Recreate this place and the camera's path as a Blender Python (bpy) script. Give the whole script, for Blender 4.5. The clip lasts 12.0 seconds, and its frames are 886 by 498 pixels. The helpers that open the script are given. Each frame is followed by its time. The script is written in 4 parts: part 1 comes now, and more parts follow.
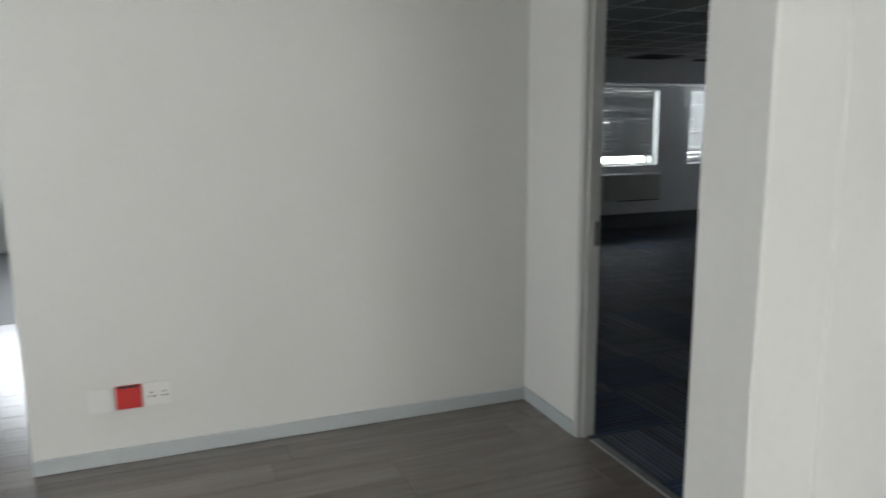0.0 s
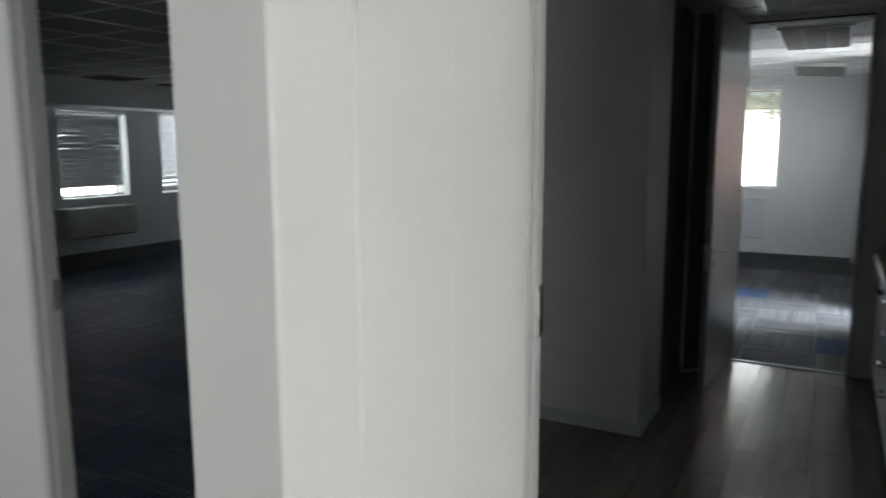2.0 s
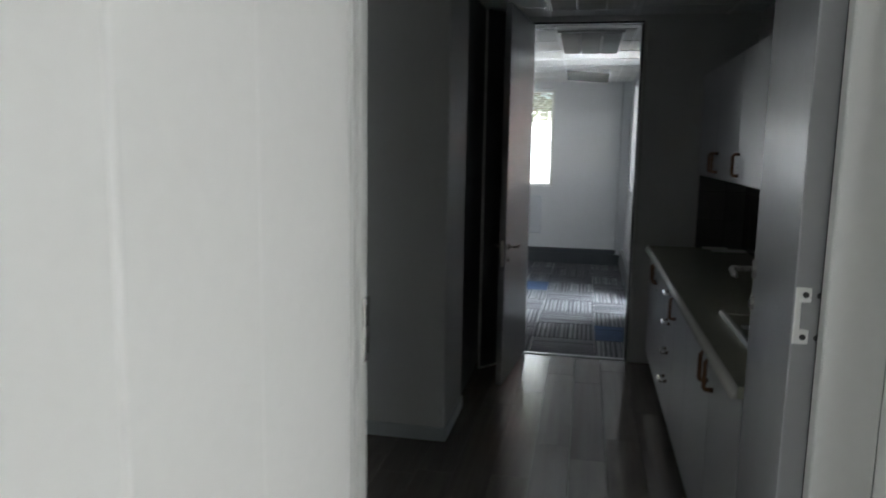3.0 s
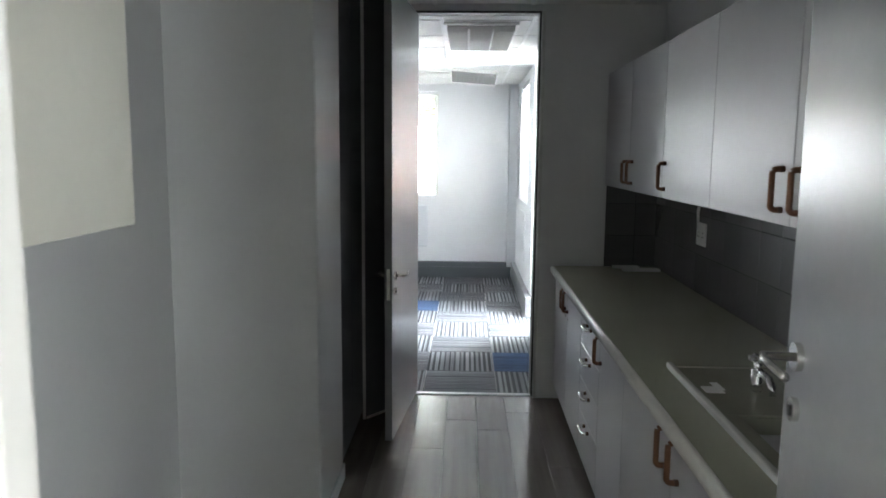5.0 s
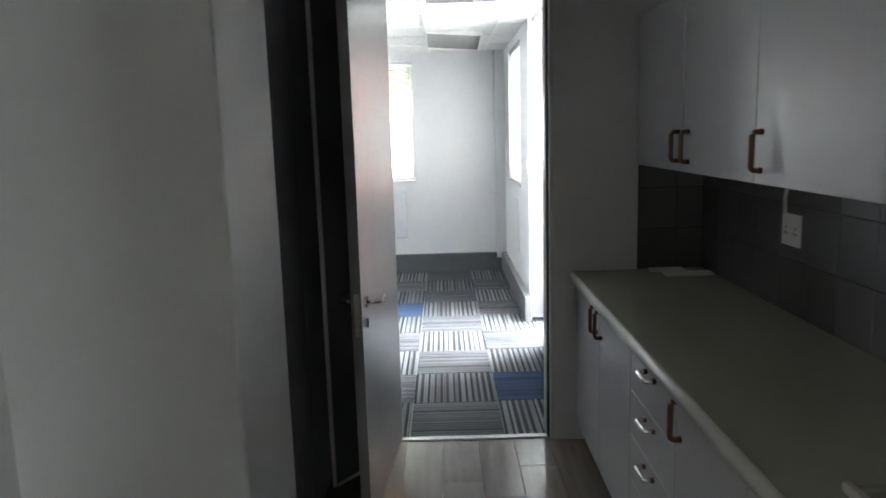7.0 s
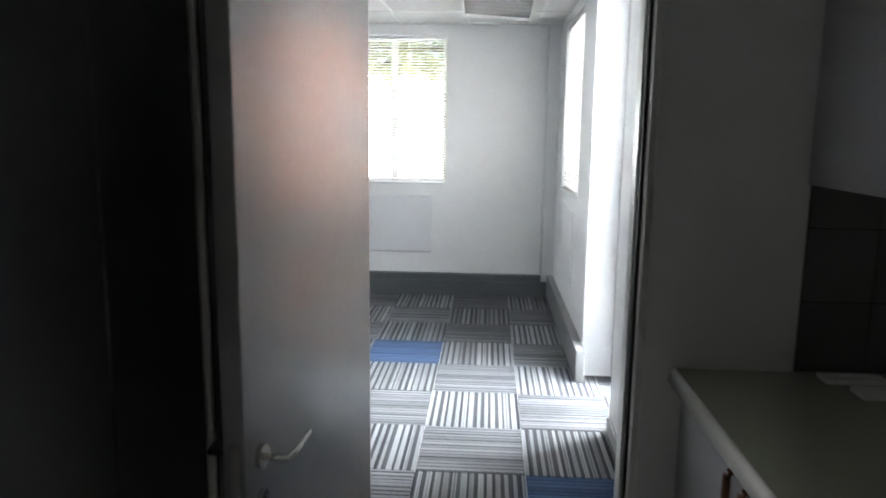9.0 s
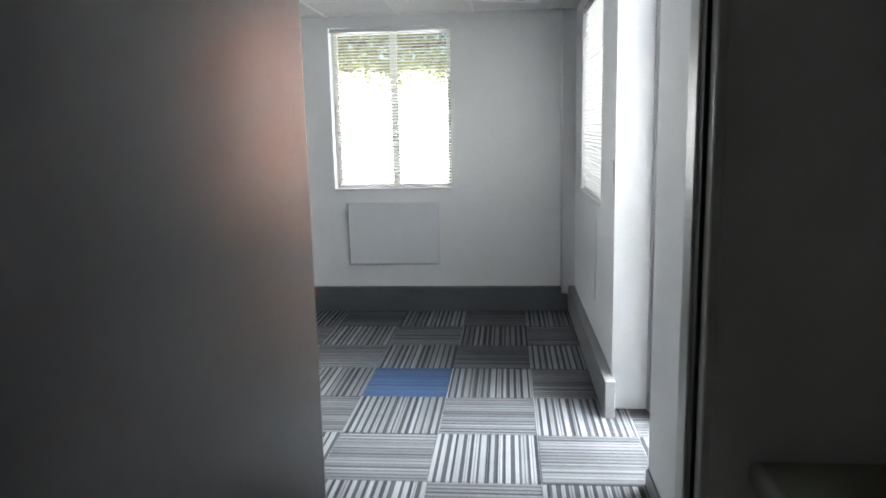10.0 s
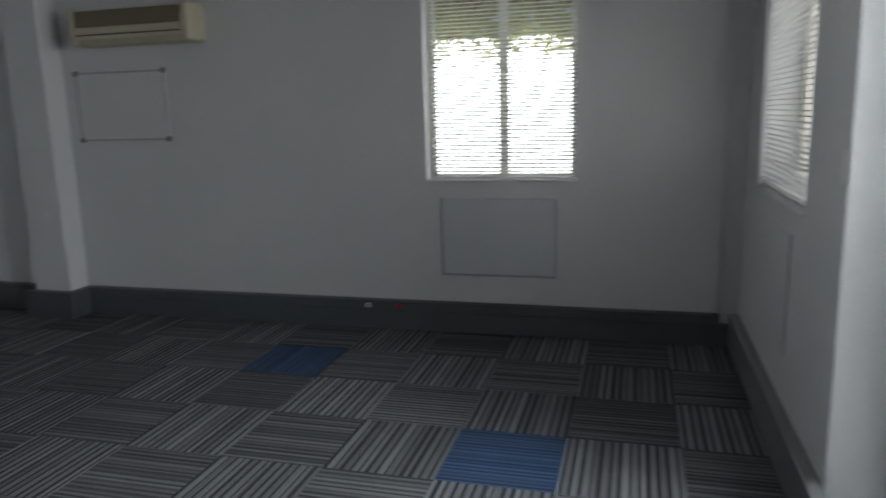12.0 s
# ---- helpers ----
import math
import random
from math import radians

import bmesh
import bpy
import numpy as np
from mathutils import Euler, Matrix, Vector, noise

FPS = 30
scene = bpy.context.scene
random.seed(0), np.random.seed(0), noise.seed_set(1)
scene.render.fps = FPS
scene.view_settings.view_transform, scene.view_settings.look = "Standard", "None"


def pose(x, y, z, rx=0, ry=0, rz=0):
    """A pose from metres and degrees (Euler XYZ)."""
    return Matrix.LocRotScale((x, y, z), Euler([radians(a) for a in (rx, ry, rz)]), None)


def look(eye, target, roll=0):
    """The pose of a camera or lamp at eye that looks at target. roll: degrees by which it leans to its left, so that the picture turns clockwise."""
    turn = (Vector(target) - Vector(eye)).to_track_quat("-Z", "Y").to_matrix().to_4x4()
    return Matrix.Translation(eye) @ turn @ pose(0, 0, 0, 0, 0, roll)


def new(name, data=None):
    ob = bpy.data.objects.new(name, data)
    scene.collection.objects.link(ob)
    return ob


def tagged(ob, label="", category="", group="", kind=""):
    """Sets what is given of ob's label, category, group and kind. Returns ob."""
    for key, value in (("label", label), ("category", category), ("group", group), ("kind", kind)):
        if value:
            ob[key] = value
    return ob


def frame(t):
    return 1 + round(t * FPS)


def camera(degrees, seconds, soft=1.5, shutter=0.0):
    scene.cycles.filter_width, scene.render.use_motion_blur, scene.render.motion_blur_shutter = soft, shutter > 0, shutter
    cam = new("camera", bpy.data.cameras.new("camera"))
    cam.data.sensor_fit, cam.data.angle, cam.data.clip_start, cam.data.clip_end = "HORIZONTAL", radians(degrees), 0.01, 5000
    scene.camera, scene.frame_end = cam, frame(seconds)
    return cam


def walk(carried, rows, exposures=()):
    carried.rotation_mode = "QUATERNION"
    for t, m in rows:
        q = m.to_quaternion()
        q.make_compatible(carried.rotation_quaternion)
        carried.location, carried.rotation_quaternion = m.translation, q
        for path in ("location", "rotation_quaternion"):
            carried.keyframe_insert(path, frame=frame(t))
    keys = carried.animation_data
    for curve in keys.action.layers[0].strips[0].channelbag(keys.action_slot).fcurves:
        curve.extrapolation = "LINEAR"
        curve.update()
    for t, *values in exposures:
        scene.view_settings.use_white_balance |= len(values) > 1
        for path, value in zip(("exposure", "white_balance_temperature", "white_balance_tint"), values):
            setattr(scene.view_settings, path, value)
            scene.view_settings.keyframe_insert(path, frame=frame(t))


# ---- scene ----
cam = camera(63.9, 12.0, soft=1.7, shutter=0.5)

PATH = [
    (0, (0.393, -6.893, 1.565), (-1.448, -6.191, 1.222), -0.5),
    (0.5, (0.349, -6.896, 1.559), (-1.346, -5.891, 1.222), 0.0),
    (1, (0.272, -6.807, 1.608), (-1.25, -5.544, 1.31), 0.3),
    (1.5, (0.202, -6.727, 1.61), (-1.064, -5.205, 1.323), 1.5),
    (2, (0.054, -6.601, 1.594), (-0.9, -4.866, 1.31), -0.2),
    (2.5, (-0.06, -6.531, 1.593), (-0.695, -4.654, 1.316), -0.5),
    (3, (-0.124, -6.342, 1.562), (-0.511, -4.401, 1.276), 1.0),
    (3.5, (-0.148, -6.135, 1.584), (-0.389, -4.163, 1.347), 2.2),
    (5.5, (-0.232, -5.365, 1.578), (-0.284, -3.389, 1.276), 0.2),
    (6, (-0.228, -5.139, 1.56), (-0.287, -3.168, 1.225), 0.1),
    (6.5, (-0.285, -4.846, 1.581), (-0.296, -2.872, 1.262), -1.8),
    (8.5, (-0.254, -3.352, 1.525), (-0.259, -1.383, 1.175), -0.4),
    (9, (-0.192, -2.998, 1.527), (-0.318, -1.03, 1.195), 0.7),
    (9.5, (-0.14, -2.696, 1.504), (-0.349, -0.74, 1.146), 1.2),
    (10, (-0.138, -2.384, 1.518), (-0.321, -0.42, 1.188), -1.3),
    (10.5, (-0.12, -2.021, 1.504), (-0.312, -0.059, 1.167), -0.5),
    (11, (-0.115, -1.705, 1.479), (-0.348, 0.251, 1.131), 0.4),
    (11.5, (-0.164, -1.41, 1.507), (-0.431, 0.539, 1.147), -1.8),
    (12, (-0.223, -1.095, 1.482), (-0.743, 0.8, 1.109), -1.5),
]
EXPOSURES = [(0, 0.55, 6430, 10), (2.0, 0.56, 6330, 10), (3.0, 0.52, 6230, 10), (3.5, 1.0, 6200, 10), (5.5, 2.45, 6330, 10), (6.0, 2.38, 6330, 10), (6.5, 2.15, 6400, 10),
             (8.5, 1.98, 6450, 10), (9.5, 1.4, 6450, 10), (10.5, 0.75, 6450, 10), (11.5, -0.1, 6500, 10), (12, -0.45, 6500, 10)]
walk(cam, [(t, look(eye, target, roll)) for t, eye, target, roll in PATH], EXPOSURES)


# ---- world and light ----
world = bpy.data.worlds.new("world")
scene.world = world
world.use_nodes = True
_wn = world.node_tree.nodes
_bg = next(n for n in _wn if n.type == "BACKGROUND")
_sky = _wn.new("ShaderNodeTexSky")
_sky.sky_type = "NISHITA"
_sky.sun_disc = False
_sky.sun_elevation = radians(55)
_sky.sun_rotation = radians(164.7)
world.node_tree.links.new(_sky.outputs[0], _bg.inputs[0])
_bg.inputs[1].default_value = 0.14

sun = new("sun", bpy.data.lights.new("sun", "SUN"))
sun.data.energy = 5.0
sun.data.angle = radians(0.5)
sun.data.color = (1.0, 0.95, 0.88)
sun.matrix_world = look((0, 0, 0), (-0.15, 0.55, -0.82))


def sky_lamp(eye, target, width, height, radiance, color=(0.92, 0.96, 1.0)):
    """An area lamp added in or outside an opening to stand for skylight."""
    lamp = new("sky_lamp", bpy.data.lights.new("sky_lamp", "AREA"))
    lamp.data.shape = "RECTANGLE"
    lamp.data.size, lamp.data.size_y = width, height
    lamp.data.energy = radiance * math.pi * width * height
    lamp.data.color = color
    lamp.matrix_world = look(eye, target)
    return lamp


ROOM_H, KIT_H = 2.445, 2.49
# broad lamp outdoors; it also glows as the white view behind the blind
sky_lamp((-1.15, 5.40, 1.30), (-1.15, 0, 1.30), 3.4, 1.70, 5.4, (0.96, 0.98, 1.0))
sky_lamp((0.74, 2.49, 1.62), (-3, 2.49, 1.62), 1.10, 1.1, 3.3, (1.0, 0.97, 0.95))
# unseen lamp hung outside the glazed door to brighten the carpet near it
sky_lamp((1.45, 0.92, 2.05), (0.0, 0.85, 0.2), 0.9, 0.8, 88.0, (0.93, 0.97, 1.0))
sky_lamp((-8.95, -0.40, 1.5), (0, -0.40, 1.5), 0.95, 1.1, 6.0)
sky_lamp((-8.95, 1.25, 1.5), (0, 1.25, 1.5), 1.05, 1.1, 12.0)
# lamps behind the three unseen lobby windows
sky_lamp((9.25, -7.3, 1.30), (-3, -7.2, 1.0), 3.4, 2.2, 4.8, (1.0, 0.99, 0.96))
sky_lamp((4.0, -9.75, 1.45), (4.0, 0, 1.2), 2.8, 1.9, 2.7, (0.98, 0.99, 1.0))
sky_lamp((-2.5, -9.75, 1.55), (-2.5, 0, 1.3), 1.0, 1.7, 2.9, (0.95, 0.97, 1.0))
sky_lamp((-9.98, -8.75, 1.6), (0, -8.7, 1.4), 1.0, 1.1, 5.0)

# ---- materials ----


def material(name, color, rough=0.6, metal=0.0, grain=0.06, grain_scale=40.0, stain=0.05, stain_scale=1.7,
             bump=0.0, bump_scale=120.0, spec=0.5, space="Object", vary=0.0, coat=0.0):
    m = bpy.data.materials.new(name)
    m.use_nodes = True
    nt = m.node_tree
    bsdf = next(n for n in nt.nodes if n.type == "BSDF_PRINCIPLED")
    tc = nt.nodes.new("ShaderNodeTexCoord")
    out = tc.outputs[space]
    n1 = nt.nodes.new("ShaderNodeTexNoise")
    n1.inputs["Scale"].default_value = grain_scale
    n1.inputs["Detail"].default_value = 5
    n2 = nt.nodes.new("ShaderNodeTexNoise")
    n2.inputs["Scale"].default_value = stain_scale
    n2.inputs["Detail"].default_value = 3
    nt.links.new(out, n1.inputs["Vector"])
    nt.links.new(out, n2.inputs["Vector"])

    def ranged(src, amount):
        mr = nt.nodes.new("ShaderNodeMapRange")
        mr.inputs["From Min"].default_value, mr.inputs["From Max"].default_value = 0.15, 0.85
        mr.inputs["To Min"].default_value, mr.inputs["To Max"].default_value = 1 - amount, 1 + amount
        nt.links.new(src, mr.inputs["Value"])
        return mr.outputs[0]
    mul = nt.nodes.new("ShaderNodeMath")
    mul.operation = "MULTIPLY"
    nt.links.new(ranged(n1.outputs[0], grain), mul.inputs[0])
    nt.links.new(ranged(n2.outputs[0], stain), mul.inputs[1])
    factor = mul.outputs[0]
    if vary:
        info = nt.nodes.new("ShaderNodeObjectInfo")
        mr = nt.nodes.new("ShaderNodeMapRange")
        mr.inputs["To Min"].default_value, mr.inputs["To Max"].default_value = 1 - vary, 1 + vary
        nt.links.new(info.outputs["Random"], mr.inputs["Value"])
        mul2 = nt.nodes.new("ShaderNodeMath")
        mul2.operation = "MULTIPLY"
        nt.links.new(factor, mul2.inputs[0])
        nt.links.new(mr.outputs[0], mul2.inputs[1])
        factor = mul2.outputs[0]
    vm = nt.nodes.new("ShaderNodeVectorMath")
    vm.operation = "SCALE"
    vm.inputs[0].default_value = color
    nt.links.new(factor, vm.inputs["Scale"])
    nt.links.new(vm.outputs[0], bsdf.inputs["Base Color"])
    bsdf.inputs["Roughness"].default_value = rough
    bsdf.inputs["Metallic"].default_value = metal
    bsdf.inputs["Specular IOR Level"].default_value = spec
    bsdf.inputs["Coat Weight"].default_value = coat
    if bump:
        n3 = nt.nodes.new("ShaderNodeTexNoise")
        n3.inputs["Scale"].default_value = bump_scale
        n3.inputs["Detail"].default_value = 4
        nt.links.new(out, n3.inputs["Vector"])
        b = nt.nodes.new("ShaderNodeBump")
        b.inputs["Strength"].default_value = bump
        b.inputs["Distance"].default_value = 0.004
        nt.links.new(n3.outputs[0], b.inputs["Height"])
        nt.links.new(b.outputs[0], bsdf.inputs["Normal"])
    return m


def carpet(name, dark, light, period, vary, contrast, rough=0.92, spec=0.12):
    """Striped loop-pile carpet tile; the stripes run along the tile's own y, in pairs of uneven width."""
    m = bpy.data.materials.new(name)
    m.use_nodes = True
    nt = m.node_tree
    L = nt.links.new
    bsdf = next(n for n in nt.nodes if n.type == "BSDF_PRINCIPLED")
    tc = nt.nodes.new("ShaderNodeTexCoord")
    sep = nt.nodes.new("ShaderNodeSeparateXYZ")
    L(tc.outputs["Object"], sep.inputs[0])
    info = nt.nodes.new("ShaderNodeObjectInfo")

    def op(kind, a, b=0.0):
        n = nt.nodes.new("ShaderNodeMath")
        n.operation = kind
        n.inputs[2].default_value = 0.06
        for s, v in zip(n.inputs, (a, b)):
            if isinstance(v, (int, float)):
                s.default_value = v
            else:
                L(v, s)
        return n.outputs[0]
    shift = op("FLOOR", op("MULTIPLY", info.outputs["Random"], 977.0))

    def random_of(value, seed):
        w = nt.nodes.new("ShaderNodeTexWhiteNoise")
        w.noise_dimensions = "1D"
        L(op("ADD", op("ADD", value, seed), shift), w.inputs["W"])
        return w.outputs["Value"]
    along = op("DIVIDE", sep.outputs[0], period)
    cell, phase = op("FLOOR", along), op("FRACT", along)
    duty = op("ADD", op("MULTIPLY", random_of(cell, 0.5), vary), 0.58 - vary / 2)
    bold = op("LESS_THAN", phase, duty)
    split = op("MULTIPLY", op("GREATER_THAN", random_of(cell, 53.5), 0.62), op("COMPARE", phase, 0.30))
    bold = op("MULTIPLY", bold, op("SUBTRACT", 1.0, op("MULTIPLY", split, 0.6)))
    tone = op("ADD", op("MULTIPLY", random_of(cell, 31.5), 0.5), 0.5)
    fine = random_of(op("FLOOR", op("DIVIDE", sep.outputs[0], 0.0055)), 307.5)
    value = op("ADD", op("MULTIPLY", op("MULTIPLY", bold, tone), contrast), op("MULTIPLY", fine, 1 - contrast))
    ramp = nt.nodes.new("ShaderNodeValToRGB")
    ramp.color_ramp.elements[0].position, ramp.color_ramp.elements[0].color = 0.0, (*dark, 1)
    ramp.color_ramp.elements[1].position, ramp.color_ramp.elements[1].color = 1.0, (*light, 1)
    L(value, ramp.inputs[0])
    pile = nt.nodes.new("ShaderNodeTexNoise")
    pile.inputs["Scale"].default_value = 260
    pile.inputs["Detail"].default_value = 3
    L(tc.outputs["Object"], pile.inputs["Vector"])
    wear = nt.nodes.new("ShaderNodeTexNoise")
    wear.inputs["Scale"].default_value = 5
    L(tc.outputs["Object"], wear.inputs["Vector"])
    f = op("MULTIPLY", op("ADD", op("MULTIPLY", pile.outputs[0], 0.9), 0.55), op("ADD", op("MULTIPLY", wear.outputs[0], 0.3), 0.85))
    f = op("MULTIPLY", f, op("ADD", op("MULTIPLY", info.outputs["Random"], 0.3), 0.85))
    vm = nt.nodes.new("ShaderNodeVectorMath")
    vm.operation = "SCALE"
    L(ramp.outputs[0], vm.inputs[0])
    L(f, vm.inputs["Scale"])
    L(vm.outputs[0], bsdf.inputs["Base Color"])
    bsdf.inputs["Roughness"].default_value = rough
    bsdf.inputs["Specular IOR Level"].default_value = spec
    b = nt.nodes.new("ShaderNodeBump")
    b.inputs["Strength"].default_value = 0.6
    b.inputs["Distance"].default_value = 0.003
    L(pile.outputs[0], b.inputs["Height"])
    L(b.outputs[0], bsdf.inputs["Normal"])
    return m


def plank_wood(name, color):
    m = bpy.data.materials.new(name)
    m.use_nodes = True
    nt = m.node_tree
    L = nt.links.new
    bsdf = next(n for n in nt.nodes if n.type == "BSDF_PRINCIPLED")
    tc = nt.nodes.new("ShaderNodeTexCoord")
    info = nt.nodes.new("ShaderNodeObjectInfo")
    mp = nt.nodes.new("ShaderNodeMapping")
    mp.inputs["Scale"].default_value = (26, 1.6, 26)
    L(tc.outputs["Object"], mp.inputs["Vector"])
    add = nt.nodes.new("ShaderNodeVectorMath")
    add.operation = "ADD"
    L(mp.outputs[0], add.inputs[0])
    sc = nt.nodes.new("ShaderNodeMath")
    sc.operation = "MULTIPLY"
    sc.inputs[1].default_value = 300
    L(info.outputs["Random"], sc.inputs[0])
    L(sc.outputs[0], add.inputs[1])
    n = nt.nodes.new("ShaderNodeTexNoise")
    n.inputs["Scale"].default_value = 1
    n.inputs["Detail"].default_value = 5
    n.inputs["Distortion"].default_value = 0.2
    L(add.outputs[0], n.inputs["Vector"])
    ramp = nt.nodes.new("ShaderNodeValToRGB")
    ramp.color_ramp.elements[0].position, ramp.color_ramp.elements[0].color = 0.15, (*[c * 0.75 for c in color], 1)
    ramp.color_ramp.elements[1].position, ramp.color_ramp.elements[1].color = 0.85, (*[c * 1.25 for c in color], 1)
    L(n.outputs[0], ramp.inputs[0])
    mr = nt.nodes.new("ShaderNodeMapRange")
    mr.inputs["To Min"].default_value, mr.inputs["To Max"].default_value = 0.86, 1.14
    L(info.outputs["Random"], mr.inputs["Value"])
    vm = nt.nodes.new("ShaderNodeVectorMath")
    vm.operation = "SCALE"
    L(ramp.outputs[0], vm.inputs[0])
    L(mr.outputs[0], vm.inputs["Scale"])
    L(vm.outputs[0], bsdf.inputs["Base Color"])
    bsdf.inputs["Roughness"].default_value = 0.20
    bsdf.inputs["Specular IOR Level"].default_value = 0.8
    fine = nt.nodes.new("ShaderNodeTexNoise")
    fine.inputs["Scale"].default_value = 6
    fine.inputs["Detail"].default_value = 2
    L(add.outputs[0], fine.inputs["Vector"])
    b = nt.nodes.new("ShaderNodeBump")
    b.inputs["Strength"].default_value = 0.06
    b.inputs["Distance"].default_value = 0.001
    L(fine.outputs[0], b.inputs["Height"])
    L(b.outputs[0], bsdf.inputs["Normal"])
    return m


def glass_material(name):
    m = bpy.data.materials.new(name)
    m.use_nodes = True
    nt = m.node_tree
    bsdf = next(n for n in nt.nodes if n.type == "BSDF_PRINCIPLED")
    bsdf.inputs["Base Color"].default_value = (0.97, 0.99, 0.98, 1)
    bsdf.inputs["Roughness"].default_value = 0.02
    bsdf.inputs["IOR"].default_value = 1.45
    bsdf.inputs["Transmission Weight"].default_value = 1.0
    return m


M_CREAM = material("cream_wall_paint", (0.745, 0.745, 0.718), 0.55, grain=0.02, stain=0.03, bump=0.12, bump_scale=90)
M_GREYWALL = material("grey_wall_paint", (0.65, 0.66, 0.65), 0.5, grain=0.02, stain=0.04, bump=0.12, bump_scale=90)
M_WHITE = material("white_wall_paint", (0.77, 0.78, 0.79), 0.6, grain=0.02, stain=0.03, bump=0.15, bump_scale=80)
M_PANEL = material("blue_white_panel_paint", (0.70, 0.72, 0.75), 0.5, grain=0.02, stain=0.03)
M_CEIL = material("ceiling_tile", (0.74, 0.74, 0.72), 0.85, grain=0.08, grain_scale=160, stain=0.03, bump=0.3, bump_scale=220)
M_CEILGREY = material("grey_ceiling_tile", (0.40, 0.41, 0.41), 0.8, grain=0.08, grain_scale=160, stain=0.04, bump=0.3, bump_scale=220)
M_TBAR = material("white_enamel_bar", (0.80, 0.80, 0.79), 0.4, grain=0.02)
M_SKIRT = material("pale_grey_skirting_paint", (0.50, 0.54, 0.55), 0.42, grain=0.03)
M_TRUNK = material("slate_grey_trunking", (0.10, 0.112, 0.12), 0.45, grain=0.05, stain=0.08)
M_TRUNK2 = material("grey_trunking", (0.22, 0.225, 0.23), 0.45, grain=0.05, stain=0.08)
M_FRAME = material("pale_steel_frame_paint", (0.57, 0.575, 0.55), 0.35, grain=0.03)
M_LEAF = material("satin_grey_door_paint", (0.31, 0.313, 0.32), 0.27, spec=0.55, grain=0.03, stain=0.06, bump=0.05, bump_scale=60)
M_DARK = material("charcoal_door_paint", (0.15, 0.153, 0.162), 0.40, grain=0.06, stain=0.1)
M_BLACK = material("black_seal_and_gap_shade", (0.012, 0.012, 0.012), 0.7)
M_STEEL = material("brushed_steel", (0.62, 0.61, 0.58), 0.26, metal=1.0, grain=0.05)
M_CHROME = material("chrome", (0.78, 0.78, 0.78), 0.08, metal=1.0, grain=0.01)
M_CAB = material("pale_grey_laminate", (0.44, 0.44, 0.45), 0.36, grain=0.02, stain=0.02)
M_CABCREAM = material("cream_laminate", (0.82, 0.81, 0.71), 0.35, grain=0.02, stain=0.03)
M_TOP = material("grey_green_worktop_laminate", (0.45, 0.455, 0.36), 0.22, grain=0.12, grain_scale=300, stain=0.05)
M_EDGE = material("pale_worktop_edge", (0.60, 0.60, 0.56), 0.25, grain=0.04)
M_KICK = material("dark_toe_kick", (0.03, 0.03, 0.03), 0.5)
M_BROWN = material("brown_plastic_handle", (0.155, 0.066, 0.030), 0.32, grain=0.1)
M_GOLD = material("dark_brown_plastic", (0.075, 0.03, 0.014), 0.35)
M_SPLASH = material("dark_grey_glazed_tile", (0.115, 0.115, 0.112), 0.22, grain=0.05, stain=0.08, vary=0.12)
M_GROUT = material("black_grout", (0.016, 0.016, 0.015), 0.9)
M_SINK = material("grey_green_sink", (0.44, 0.445, 0.36), 0.20, metal=0.2, grain=0.04)
M_PLASTIC = material("white_plastic", (0.80, 0.80, 0.78), 0.35, grain=0.02)
M_RED = material("red_plastic", (0.55, 0.022, 0.02), 0.4, grain=0.03)
M_SLOT = material("dark_socket_slot", (0.03, 0.03, 0.03), 0.5)
M_IVORY = material("ivory_plastic", (0.62, 0.57, 0.42), 0.42, grain=0.03, stain=0.08)
M_ACBROWN = material("brown_grey_grille", (0.20, 0.17, 0.11), 0.5, grain=0.04)
M_ACGREY = material("grey_beige_plastic", (0.60, 0.60, 0.56), 0.45, grain=0.03)
M_VENT = material("dark_vent", (0.05, 0.05, 0.05), 0.6)
M_BOARD = material("whiteboard_enamel", (0.78, 0.79, 0.79), 0.2, grain=0.01, stain=0.03)
M_ALU = material("anodised_aluminium", (0.45, 0.46, 0.47), 0.35, metal=0.8)
M_WINFRAME = material("pale_window_frame", (0.68, 0.67, 0.60), 0.4)
M_SLAT = material("white_blind_slat", (0.72, 0.73, 0.73), 0.45, grain=0.02)
M_LOUVRE = material("light_louvre_metal", (0.62, 0.62, 0.60), 0.22, metal=0.7)
M_BRICK = material("red_facebrick", (0.50, 0.24, 0.17), 0.85, grain=0.2, grain_scale=50, stain=0.12, bump=0.5, bump_scale=90, vary=0.15)
M_MORTAR = material("mortar", (0.50, 0.47, 0.42), 0.95, grain=0.1, bump=0.4)
M_PAVE = material("pale_concrete_paving", (0.52, 0.51, 0.48), 0.9, grain=0.12, stain=0.12, bump=0.3)
M_PLASTER = material("white_plaster_boundary", (0.78, 0.77, 0.73), 0.9, grain=0.05, stain=0.06)
M_BARK = material("bark", (0.12, 0.085, 0.06), 0.9, grain=0.3, grain_scale=14, bump=0.8, bump_scale=30)
def leaf_material(name, color, through_color):
    m = material(name, color, 0.55, grain=0.3, grain_scale=6, stain=0.25, stain_scale=2)
    nt = m.node_tree
    out = next(n for n in nt.nodes if n.type == "OUTPUT_MATERIAL")
    bsdf = next(n for n in nt.nodes if n.type == "BSDF_PRINCIPLED")
    tr = nt.nodes.new("ShaderNodeBsdfTranslucent")
    tr.inputs["Color"].default_value = (*through_color, 1)
    mix = nt.nodes.new("ShaderNodeMixShader")
    mix.inputs[0].default_value = 0.5
    nt.links.new(bsdf.outputs[0], mix.inputs[1])
    nt.links.new(tr.outputs[0], mix.inputs[2])
    nt.links.new(mix.outputs[0], out.inputs["Surface"])
    return m


